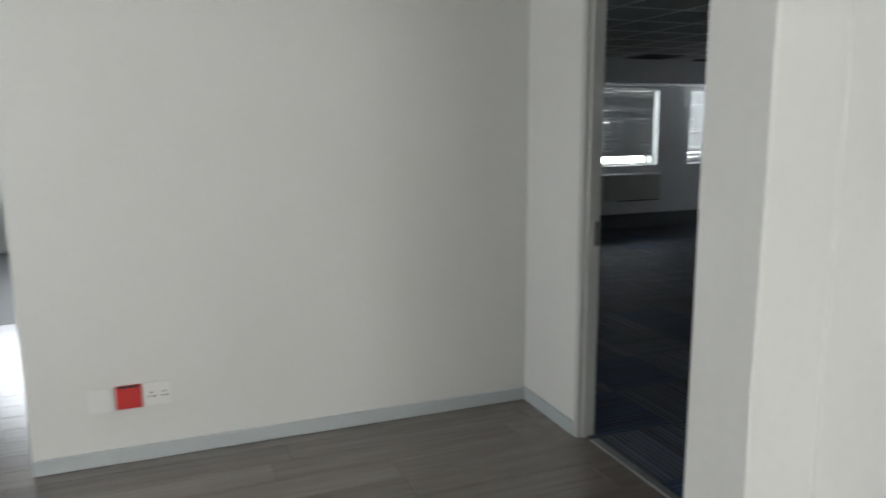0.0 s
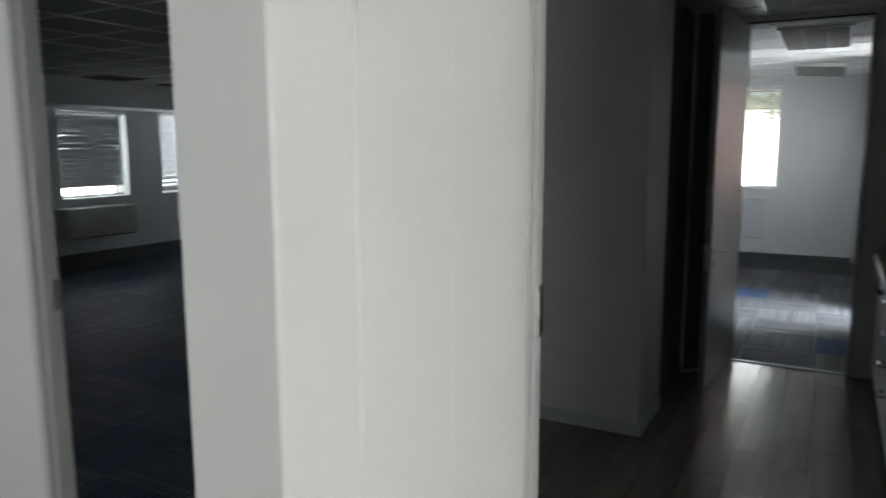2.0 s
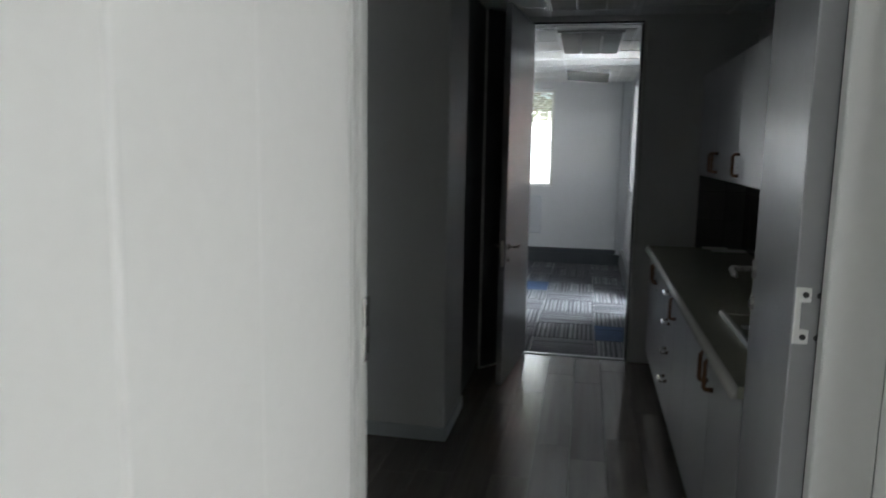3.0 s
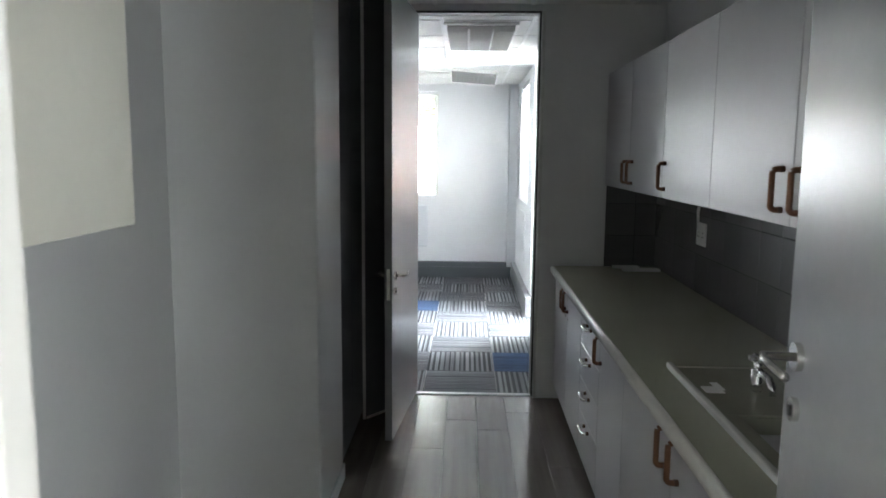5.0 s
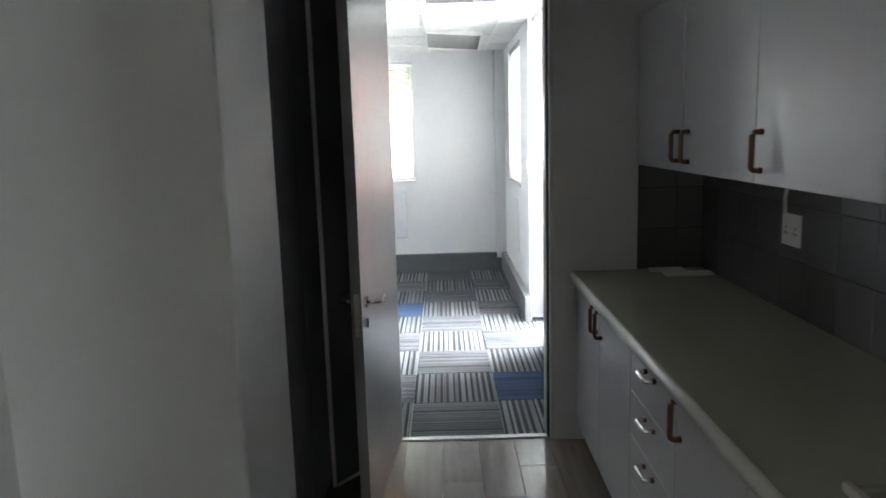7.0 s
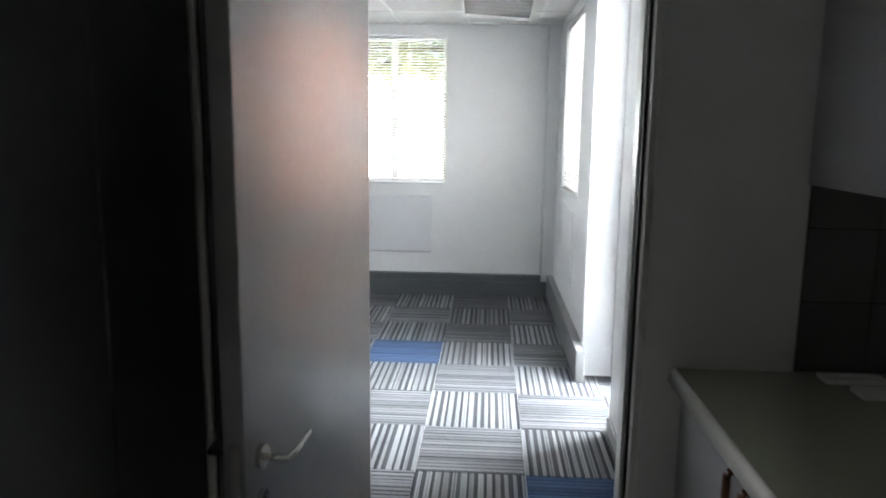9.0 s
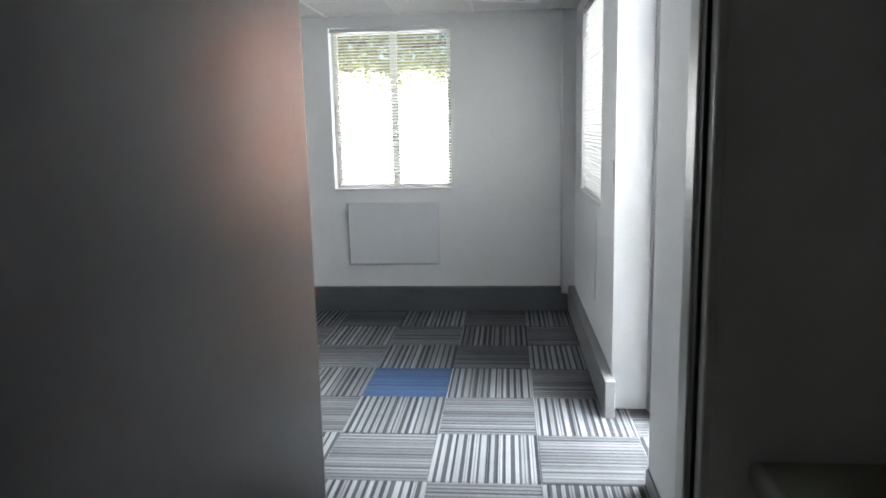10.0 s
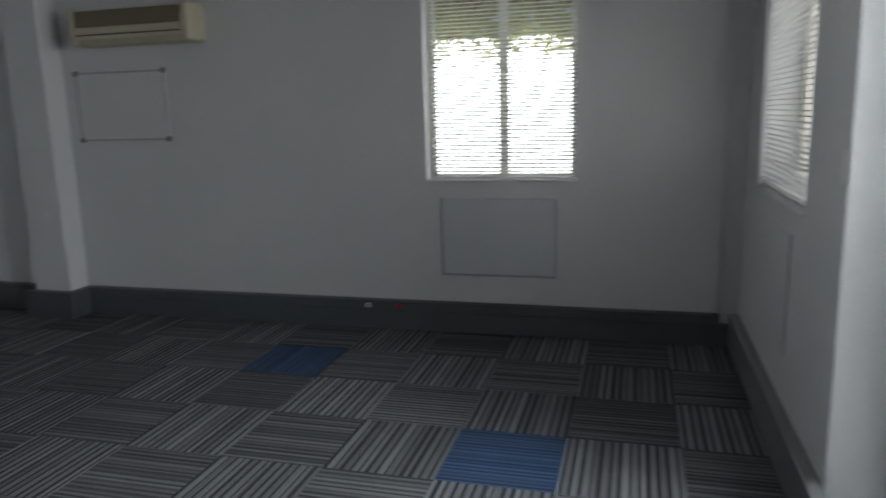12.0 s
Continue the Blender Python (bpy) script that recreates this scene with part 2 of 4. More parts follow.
M_LEAVES = leaf_material("green_leaves", (0.13, 0.135, 0.06), (0.50, 0.50, 0.24))
M_SHRUB = leaf_material("variegated_leaves", (0.30, 0.30, 0.10), (0.62, 0.60, 0.26))
M_CARPET = carpet("grey_bold_striped_carpet", (0.020, 0.0215, 0.026), (0.235, 0.243, 0.255), 0.0385, 0.34, 0.84)
M_CARPET_FINE = carpet("grey_fine_striped_carpet", (0.024, 0.0255, 0.030), (0.175, 0.182, 0.192), 0.033, 0.45, 0.66)
M_BLUE = carpet("blue_striped_carpet", (0.014, 0.024, 0.052), (0.062, 0.108, 0.205), 0.030, 0.4, 0.6)
M_OFFICE = carpet("dark_blue_striped_carpet", (0.020, 0.027, 0.042), (0.19, 0.22, 0.29), 0.034, 0.4, 0.75, 0.6, 0.5)
M_OFFICE_BLUE = carpet("navy_striped_carpet", (0.018, 0.030, 0.066), (0.09, 0.145, 0.27), 0.034, 0.4, 0.7, 0.6, 0.5)
M_PLANK = plank_wood("grey_brown_plank", (0.185, 0.161, 0.142))
M_GLASS = glass_material("window_glass")

# ---- mesh helpers ----


def mesh_of(name, bm):
    me = bpy.data.meshes.new(name)
    bm.normal_update()
    bm.to_mesh(me)
    bm.free()
    return me


def part(name, bm, mat, parent=None, label="", smooth=False):
    ob = new(name, mesh_of(name, bm))
    ob.data.materials.append(mat)
    if smooth:
        for p in ob.data.polygons:
            p.use_smooth = True
    if parent is not None:
        ob.parent = parent
        ob.matrix_parent_inverse = parent.matrix_basis.inverted()
    if label:
        ob["label"] = label
    return ob


def boxes(spans, bevel=0.0, segments=1):
    """Boxes given as (x0, x1, y0, y1, z0, z1) in one bmesh."""
    bm = bmesh.new()
    for x0, x1, y0, y1, z0, z1 in spans:
        bmesh.ops.create_cube(bm, size=1, matrix=Matrix.LocRotScale(
            ((x0 + x1) / 2, (y0 + y1) / 2, (z0 + z1) / 2), None, (x1 - x0, y1 - y0, z1 - z0)))
    if bevel:
        bmesh.ops.bevel(bm, geom=bm.edges[:], offset=bevel, segments=segments, affect="EDGES", profile=0.5)
    return bm


def box(x0, x1, y0, y1, z0, z1, bevel=0.0, segments=1):
    return boxes([(x0, x1, y0, y1, z0, z1)], bevel, segments)


def rod(points, radius, sides=10):
    """A round bar along a line of points, with closed ends."""
    bm = bmesh.new()
    pts = [Vector(p) for p in points]
    rings = []
    for i, p in enumerate(pts):
        d = ((pts[i] - pts[i - 1]).normalized() if i else Vector()) + ((pts[i + 1] - pts[i]).normalized() if i < len(pts) - 1 else Vector())
        d.normalize()
        up = Vector((0, 0, 1)) if abs(d.z) < 0.9 else Vector((1, 0, 0))
        u = d.cross(up).normalized()
        v = d.cross(u)
        rings.append([bm.verts.new(p + radius * (math.cos(a) * u + math.sin(a) * v))
                      for a in (2 * math.pi * k / sides for k in range(sides))])
    for a, b in zip(rings, rings[1:]):
        for k in range(sides):
            bm.faces.new((a[k], a[(k + 1) % sides], b[(k + 1) % sides], b[k]))
    bm.faces.new(rings[0])
    bm.faces.new(rings[-1][::-1])
    bmesh.ops.recalc_face_normals(bm, faces=bm.faces[:])
    return bm


def base(name, x, y, z, label, category, group="", kind="", rz=0):
    ob = new(name)
    ob.empty_display_size = 0.1
    ob.matrix_basis = pose(x, y, z, 0, 0, rz)
    return tagged(ob, label, category, group, kind)


def structure(name, bm, mat, label, category):
    return tagged(part(name, bm, mat), label, category, kind="structure")


bpy.context.view_layer.update()
# ---- walls, floors and ceilings ----
T = 2.6
structure("wall_lobby_west", boxes([(-3.25, -3.10, -7.57, -4.92, 0, T), (-3.25, -3.10, -9.5, -8.75, 0, T)]), M_CREAM,
          "cream painted plaster wall with a pale skirting", "wall")
structure("wall_office", boxes([(-10.0, -3.25, -5.06, -4.97, 0, T), (-3.10, -2.53, -5.06, -4.97, 0, T), (-1.60, -1.52, -5.06, -4.97, 0, T),
                                (-2.53, -1.60, -5.06, -4.97, 2.42, T)]), M_CREAM, "cream painted wall beside the office doorway", "wall")
nib = structure("wall_nib", box(-0.684, -0.52, -5.80, -5.185, 0, T), M_CREAM, "cream drywall nib beside the kitchenette door", "wall")
part("end_post", box(-0.685, -0.521, -5.966, -5.80, 0, T, 0.006, 3), M_CREAM, nib)
part("corner_bead", rod([(-0.5225, -5.799, 0.0), (-0.5225, -5.799, T)], 0.0065, 14), M_CREAM, nib, "rounded plaster bead", True)
part("joint_strip", rod([(-0.5222, -5.523, 0.0), (-0.5222, -5.523, T)], 0.003, 12), M_CREAM, nib, "", True)
structure("wall_kitchen_south", boxes([(-1.52, -0.684, -5.20, -5.06, 0, T), (-0.684, -0.535, -5.185, -5.09, 0, T), (0.340, 9.2, -5.29, -5.15, 0, T),
                                       (-0.535, 0.340, -5.29, -5.15, 2.46, T)]), M_CREAM, "cream wall with the kitchenette door opening", "wall")
structure("wall_lobby_east", boxes([(9.0, 9.2, -9.5, -9.1, 0, T), (9.0, 9.2, -5.5, -5.29, 0, T), (9.0, 9.2, -9.1, -5.5, 0, 0.12), (9.0, 9.2, -9.1, -5.5, 2.42, T)]),
          M_CREAM, "cream lobby wall with a wide opening for an added window", "wall")
structure("wall_south", boxes([(-10.2, -3.05, -9.65, -9.5, 0, T), (-1.95, 2.5, -9.65, -9.5, 0, T), (-3.05, -1.95, -9.65, -9.5, 0, 0.65), (-3.05, -1.95, -9.65, -9.5, 2.42, T), (5.5, 9.2, -9.65, -9.5, 0, T), (2.5, 5.5, -9.65, -9.5, 0, 0.45), (2.5, 5.5, -9.65, -9.5, 2.42, T)]),
          M_CREAM, "plain cream lobby wall with openings for added windows", "wall")
structure("wall_far_west", boxes([(-10.2, -10.0, -9.5, -9.25, 0, T), (-10.2, -10.0, -8.25, -4.92, 0, T), (-10.2, -10.0, -9.25, -8.25, 0, 1.0), (-10.2, -10.0, -9.25, -8.25, 2.2, T)]),
          M_WHITE, "white wall with a window, beyond the lobby opening", "wall")
structure("wall_kitchen_west", boxes([(-1.52, -1.40, -5.06, -2.79, 0, T)]), M_GREYWALL, "pale grey kitchenette wall", "wall")
structure("wall_column", box(-1.52, -0.81, -2.79, -2.27, 0, T, 0.006), M_GREYWALL, "pale grey plastered column", "wall")
structure("wall_kitchen_recess", boxes([(-1.52, -1.40, -2.27, -1.06, 0, T)]), M_GREYWALL, "wall behind the dark cupboard", "wall")
structure("wall_kitchen_east", box(0.98, 1.12, -5.15, -1.06, 0, T), M_GREYWALL, "grey painted kitchenette wall", "wall")
structure("wall_room_south", boxes([(-6.15, -0.60, -1.06, -0.93, 0, T), (0.247, 1.12, -1.06, -0.93, 0, T), (-0.60, 0.247, -1.06, -0.93, 2.45, T)]),
          M_GREYWALL, "pale grey wall with the room doorway", "wall")
structure("wall_east", boxes([(0.45, 0.70, -0.93, 0.51, 0, T), (0.415, 0.70, 1.36, 1.93, 0, T), (0.415, 0.70, 3.05, 3.75, 0, T),
                              (0.415, 0.70, 1.93, 3.05, 0, 1.05), (0.415, 0.70, 1.93, 3.05, 2.36, T), (0.45, 0.70, 0.51, 1.36, 2.41, T)]),
          M_WHITE, "white wall with a window and a glazed door", "wall")
structure("wall_north", boxes([(-6.15, -1.595, 3.53, 3.73, 0, T), (-0.59, 0.415, 3.53, 3.73, 0, T), (-1.595, -0.59, 3.53, 3.73, 0, 1.035), (-1.595, -0.59, 3.53, 3.73, 2.355, T)]),
          M_WHITE, "white wall with a blinded window", "wall")
structure("wall_west", box(-6.15, -6.0, -1.06, 3.73, 0, T), M_WHITE, "white wall closing the carpeted room", "wall")
structure("wall_pier", box(-4.78, -4.45, 3.33, 3.53, 0, T, 0.012, 2), M_WHITE, "white plastered pier", "wall")
structure("wall_office_west", boxes([(-8.9, -8.7, -4.92, -0.90, 0, T), (-8.9, -8.7, 0.10, 0.69, 0, T), (-8.9, -8.7, 1.75, 4.5, 0, T),
                                     (-8.9, -8.7, -0.90, 0.10, 0, 0.93), (-8.9, -8.7, -0.90, 0.10, 2.08, T), (-8.9, -8.7, 0.69, 1.75, 0, 0.93), (-8.9, -8.7, 0.69, 1.75, 2.08, T)]),
          M_WHITE, "white office wall with blinded windows", "wall")
structure("wall_office_east", boxes([(-1.66, -1.52, -4.92, -1.06, 0, T)]), M_WHITE, "plain white office wall", "wall")
structure("wall_office_north", box(-8.9, -6.15, 4.5, 4.65, 0, T), M_WHITE, "plain white office wall", "wall")
structure("office_bulkhead", box(-8.7, -8.1, -4.92, 4.5, 2.12, T), M_WHITE, "white bulkhead above the office windows", "bulkhead")


def grid_ceiling(name, x0, x1, y0, y1, z, ox, oy, step, label, mat=M_CEIL):
    spans = [(x0, x1, y0, y1, z, z + 0.03)]
    bars = []
    x = ox
    while x < x1:
        if x > x0:
            bars.append((x - 0.012, x + 0.012, y0, y1, z - 0.006, z))
        x += step
    y = oy
    while y < y1:
        if y > y0:
            bars.append((x0, x1, y - 0.012, y + 0.012, z - 0.005, z))
        y += step
    ob = structure(name, boxes(spans), mat, label, "ceiling")
    part("ceiling_grid", boxes(bars), M_TBAR, ob, "white metal grid bars")
    return ob


grid_ceiling("ceiling_room", -6.0, 0.45, -0.93, 3.53, ROOM_H, -6.4, -0.77, 0.6, "white tiled ceiling in a metal grid")
grid_ceiling("ceiling_kitchen", -1.4, 0.98, -5.15, -1.06, KIT_H, -1.03, -5.0, 0.6, "white tiled kitchenette ceiling")
grid_ceiling("ceiling_lobby", -10.0, 9.0, -9.5, -5.06, KIT_H, -9.9, -9.3, 0.6, "white tiled lobby ceiling")
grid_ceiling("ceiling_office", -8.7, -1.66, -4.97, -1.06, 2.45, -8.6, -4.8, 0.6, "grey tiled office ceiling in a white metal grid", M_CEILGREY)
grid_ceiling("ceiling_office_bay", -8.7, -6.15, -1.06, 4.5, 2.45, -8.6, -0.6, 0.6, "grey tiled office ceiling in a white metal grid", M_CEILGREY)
# out of view; the overhangs shade the glazed door and the south windows
structure("roof_slab", box(-10.3, 1.2, -12.0, 4.7, T, T + 0.25), M_PAVE, "unseen flat concrete roof slab, overhanging to keep the sun out", "roof")
structure("roof_slab_lobby", box(1.2, 9.3, -12.0, -5.1, T, T + 0.25), M_PAVE, "unseen flat concrete roof slab, overhanging to keep the sun out", "roof")

# ---- outdoors ----
structure("ground", box(-400, 400, -400, 400, -0.3, -0.06), M_PAVE, "pale concrete ground outside", "ground")
structure("floor_base", box(-10.2, 1.0, -9.65, 4.65, -0.05, -0.012), M_PAVE, "screed under the floor", "floor")


def boundary_wall(x0, x1, y0, y1, h):
    structure("boundary_wall", box(x0, x1, y0, y1, -0.06, h, 0.02), M_PLASTER, "sunlit white plastered boundary wall", "wall")


boundary_wall(-9, 2.1, 6.0, 6.2, 2.17)

# ---- skirtings ----


def skirt(name, spans, mat, label):
    structure(name, boxes(spans, 0.004), mat, label, "skirting")


skirt("baseboard_lobby_west", [(-3.10, -3.085, -7.57, -5.06, 0, 0.075)], M_SKIRT, "pale grey skirting board")
skirt("baseboard_lobby_north", [(-3.085, -2.555, -5.075, -5.06, 0, 0.075)], M_SKIRT, "pale grey skirting board")
skirt("baseboard_kitchen", [(-1.40, -0.80, -2.802, -2.79, 0, 0.078)], M_SKIRT, "pale grey skirting board")
skirt("baseboard_column", [(-0.81, -0.798, -2.79, -2.275, 0, 0.078)], M_SKIRT, "pale grey skirting board")
skirt("baseboard_kitchen_west", [(-1.40, -1.388, -5.06, -2.804, 0, 0.078)], M_SKIRT, "pale grey skirting board")
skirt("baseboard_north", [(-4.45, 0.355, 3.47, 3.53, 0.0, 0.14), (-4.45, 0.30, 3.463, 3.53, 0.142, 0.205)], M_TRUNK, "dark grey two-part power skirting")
skirt("baseboard_pier", [(-4.84, -4.39, 3.27, 3.33, 0, 0.205), (-4.448, -4.39, 3.33, 3.465, 0, 0.205)], M_TRUNK, "dark grey power skirting round the pier")
skirt("baseboard_north_west", [(-6.0, -4.84, 3.47, 3.53, 0, 0.205)], M_TRUNK, "dark grey power skirting")
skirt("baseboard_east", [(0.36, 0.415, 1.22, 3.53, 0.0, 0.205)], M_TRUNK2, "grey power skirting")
skirt("baseboard_stub", [(0.438, 0.45, -0.92, 0.51, 0.0, 0.08)], M_TRUNK2, "grey skirting board")
skirt("baseboard_office", [(-8.7, -8.63, -4.9, 4.5, 0.0, 0.21)], M_TRUNK, "dark office power skirting")

# ---- doors ----


def lever_handle(parent, at, out, along, label="satin steel lever handle"):
    """A lever on a plate: out is the way from the leaf, along the way the lever points."""
    o, a = Vector(out), Vector(along)
    p = Vector(at)
    spindle = p + o * 0.055
    h = part("lever", rod([p, spindle, spindle + a * 0.03 + o * 0.004, spindle + a * 0.115], 0.0072), M_STEEL, parent, label, True)
    part("rose", rod([p, p + o * 0.010], 0.023, 20), M_STEEL, h)
    k = p + Vector((0, 0, -0.085))
    part("key_escutcheon", rod([k, k + o * 0.009], 0.019, 20), M_STEEL, h)
    part("keyhole", box(k.x - 0.004, k.x + 0.004, k.y - 0.004, k.y + 0.004, k.z - 0.010, k.z + 0.008), M_SLOT, h).location = o * 0.008
    return h


def door_leaf(name, hinge, end, height, thick, side, label, z0=0.012):
    """A flush leaf from the hinge line to its free end; side is +1 if the thickness goes to the left of that way."""
    a, b = Vector((*hinge, 0)), Vector((*end, 0))
    d = (b - a).normalized()
    n = Vector((-d.y, d.x, 0)) * side
    length = (b - a).length
    ob = base(name, a.x, a.y, 0, label, "door")
    m = Matrix(((d.x, n.x, 0, a.x), (d.y, n.y, 0, a.y), (0, 0, 1, 0), (0, 0, 0, 1)))
    bm = box(0, length, 0, thick, z0, height, 0.003, 2)
    bm.transform(m)
    bmesh.ops.recalc_face_normals(bm, faces=bm.faces[:])
    part("leaf", bm, M_LEAF, ob)
    return ob, d, n


# kitchenette door, standing open against the worktop
door_a, d, n = door_leaf("kitchen_door", (0.214, -5.122), (0.312, -4.40), 2.44, 0.040, -1,
                         "satin grey flush door standing open beside the sink")
free = Vector((0.312, -4.40, 0)) - d * 0.065
lever_handle(door_a, (free.x, free.y, 1.27), -n, -d)
back = free + n * 0.04
lever_handle(door_a, (back.x, back.y, 1.27), n, -d)


def butt_hinge(parent, x, y, z):
    h = part("hinge", boxes([(x - 0.052, x - 0.004, y - 0.003, y, z - 0.047, z - 0.022), (x - 0.052, x - 0.004, y - 0.003, y, z + 0.022, z + 0.047),
                             (x - 0.052, x - 0.042, y - 0.003, y, z - 0.023, z + 0.023)], 0.001), M_PLASTIC, parent, "white-painted steel hinge with screws")
    part("hinge_knuckle", rod([(x, y - 0.004, z - 0.047), (x, y - 0.004, z + 0.047)], 0.006), M_PLASTIC, h, "", True)
    for sx in (-0.037, -0.016):
        for sz in (-0.035, 0.035):
            part("screw", rod([(x + sx, y - 0.002, z + sz), (x + sx, y - 0.0045, z + sz)], 0.005, 10), M_SLOT, h)


for hz in (0.28, 1.30, 2.2):
    butt_hinge(door_a, 0.268, -5.1225, hz)


def steel_frame(name, x0, x1, y0, y1, height, label, rebate):
    """A folded steel door frame round an opening between x0 and x1; y0..y1 is its depth."""
    ob = base(name, x0, y0, 0, label, "door frame", kind="structure")
    for s, xj in ((1, x0), (-1, x1)):
        lo = lambda a, b: (min(xj + s * a, xj + s * b), max(xj + s * a, xj + s * b))
        part("jamb", boxes([(*lo(-0.030, 0.006), y0 - 0.008, y1 + 0.008, 0, height)], 0.004, 2), M_FRAME, ob)
        part("door_stop", boxes([(*lo(0.006, 0.020), rebate[0], rebate[1], 0, height - 0.006)], 0.003), M_FRAME, ob)
    part("head", boxes([(x0 + 0.006, x1 - 0.006, y0 - 0.008, y1 + 0.008, height, height + 0.035)], 0.003), M_FRAME, ob)
    return ob


frame_a = base("door_frame_kitchen", -0.455, -5.29, 0, "cream-grey folded steel door frame", "door frame", kind="structure")
part("jamb", boxes([(-0.5345, -0.514, -5.184, -5.158, 0, 2.455), (-0.5345, -0.508, -5.157, -5.116, 0, 2.455)], 0.005, 2), M_FRAME, frame_a)
part("jamb", boxes([(0.247, 0.339, -5.178, -5.146, 0, 2.455)], 0.003), M_FRAME, frame_a)
part("head", box(-0.50, 0.339, -5.300, -5.142, 2.4555, 2.485, 0.003), M_FRAME, frame_a)
# black strip added so the gap behind the leaf reads as dark shade
part("seal", box(0.2520, 0.2715, -5.1455, -5.128, 0.01, 2.45), M_BLACK, frame_a, "black strip filling the hinge gap in place of its shade")
strike = part("strike_plate", boxes([(-0.5075, -0.5035, -5.146, -5.120, 1.17, 1.29)], 0.001), M_STEEL, frame_a, "steel strike plate")
part("strike_slot", boxes([(-0.5045, -0.5025, -5.140, -5.128, 1.235, 1.275)]), M_SLOT, strike)
part("strike_slot", boxes([(-0.5045, -0.5025, -5.140, -5.128, 1.185, 1.215)]), M_SLOT, strike)
frame_o = steel_frame("door_frame_office", -2.53, -1.60, -5.06, -4.97, 2.42, "grey steel office door frame", (-5.04, -5.01))
part("strike_plate", boxes([(-2.5245, -2.519, -4.995, -4.97, 0.98, 1.10)], 0.001), M_STEEL, frame_o)
tagged(part("threshold_office", box(-2.47, -1.63, -5.02, -4.975, -0.002, 0.008, 0.003), M_ALU), "thin aluminium threshold strip", "threshold", kind="structure")

# room door, standing open into the kitchenette
door_b, d, n = door_leaf("room_door", (-0.533, -0.990), (-0.612, -1.845), 2.44, 0.042, -1,
                         "satin grey flush door standing open into the kitchenette")
edge = Vector((-0.612, -1.845, 0)) - d * 0.06
lever_handle(door_b, (edge.x, edge.y, 0.925), -n, -d)
rear = edge + n * 0.042
lever_handle(door_b, (rear.x, rear.y, 0.925), n, -d)
tip = Vector((-0.612, -1.845, 0)) + n * 0.021
part("lock_plate", box(tip.x - 0.010, tip.x + 0.010, tip.y - 0.003, tip.y + 0.002, 0.80, 0.97, 0.001), M_STEEL, door_b)
frame_b = base("door_frame_room", -0.60, -1.06, 0, "grey door frame with a black seal", "door frame", kind="structure")
for x0, x1, y0, y1 in ((-0.60, -0.558, -0.986, -0.908), (0.226, 0.247, -1.070, -0.928)):
    part("jamb", box(x0, x1, y0, y1, 0, 2.45, 0.003), M_FRAME, frame_b)
part("seal", box(0.217, 0.226, -1.034, -1.002, 0.0, 2.445), M_BLACK, frame_b, "black rubber seal")
part("stop", box(0.212, 0.226, -1.000, -0.935, 0.0, 2.445, 0.002), M_FRAME, frame_b)
part("seal", box(-0.558, 0.226, -1.055, -1.03, 2.440, 2.45), M_BLACK, frame_b, "black rubber seal")
tagged(part("threshold_room", box(-0.558, 0.217, -1.035, -0.995, -0.002, 0.008, 0.003), M_ALU), "thin aluminium threshold strip", "threshold", kind="structure")

# dark cupboard in the kitchenette recess
cup = base("tall_cupboard", -1.1, -1.88, 0, "charcoal full-height cupboard beside the column", "cupboard")
part("body", box(-1.38, -0.845, -2.268, -1.50, 0.0, 2.47), M_DARK, cup)
part("door", box(-0.845, -0.823, -2.262, -1.89, 0.06, 2.46, 0.002), M_DARK, cup)
part("door", box(-0.845, -0.823, -1.884, -1.512, 0.06, 2.46, 0.002), M_DARK, cup)
part("edge_trim", box(-0.823, -0.808, -1.505, -1.490, 0.0, 2.47, 0.002), M_PLASTIC, cup, "pale edge trim")
ret = base("return_panel", -0.72, -1.36, 0, "charcoal panel closing the recess behind the door", "panel", kind="structure")
bm = box(0, 0.315, 0, 0.018, 0.0, 2.47)
bm.transform(pose(-0.806, -1.488, 0, 0, 0, 52))
part("board", bm, M_DARK, ret)
bm = box(0, 0.315, -0.008, -0.001, 0.0, 0.014)
bm.transform(pose(-0.806, -1.488, 0, 0, 0, 52))
part("bottom_trim", bm, M_PLASTIC, ret)

# glazed outside door
ext = base("door_exterior", 0.63, 0.98, 0, "grey aluminium glazed door to the outside", "door", kind="structure")
part("frame", boxes([(0.60, 0.65, 1.315, 1.36, 0, 2.41), (0.60, 0.65, 0.51, 0.555, 0, 2.41), (0.60, 0.65, 0.555, 1.315, 2.365, 2.41)], 0.003), M_ALU, ext)
dl = part("door_leaf", boxes([(0.610, 0.630, 1.175, 1.312, 0.012, 2.36), (0.610, 0.630, 0.558, 0.600, 0.012, 2.36), (0.610, 0.630, 0.600, 1.175, 2.29, 2.36),
                              (0.610, 0.630, 0.600, 1.175, 0.012, 0.09), (0.610, 0.630, 0.600, 1.175, 0.86, 0.98)], 0.003), M_ALU, ext)
for z0, z1 in ((0.09, 0.86), (0.98, 2.29)):
    g = part("pane", box(0.613, 0.618, 0.600, 1.175, z0, z1), M_GLASS, dl)
    g.visible_shadow = False
tagged(part("doorstep", box(0.45, 0.75, 0.51, 1.36, -0.05, -0.004, 0.004), M_PAVE), "concrete doorstep under the glazed door", "doorstep", kind="structure")

# ---- windows and blinds ----


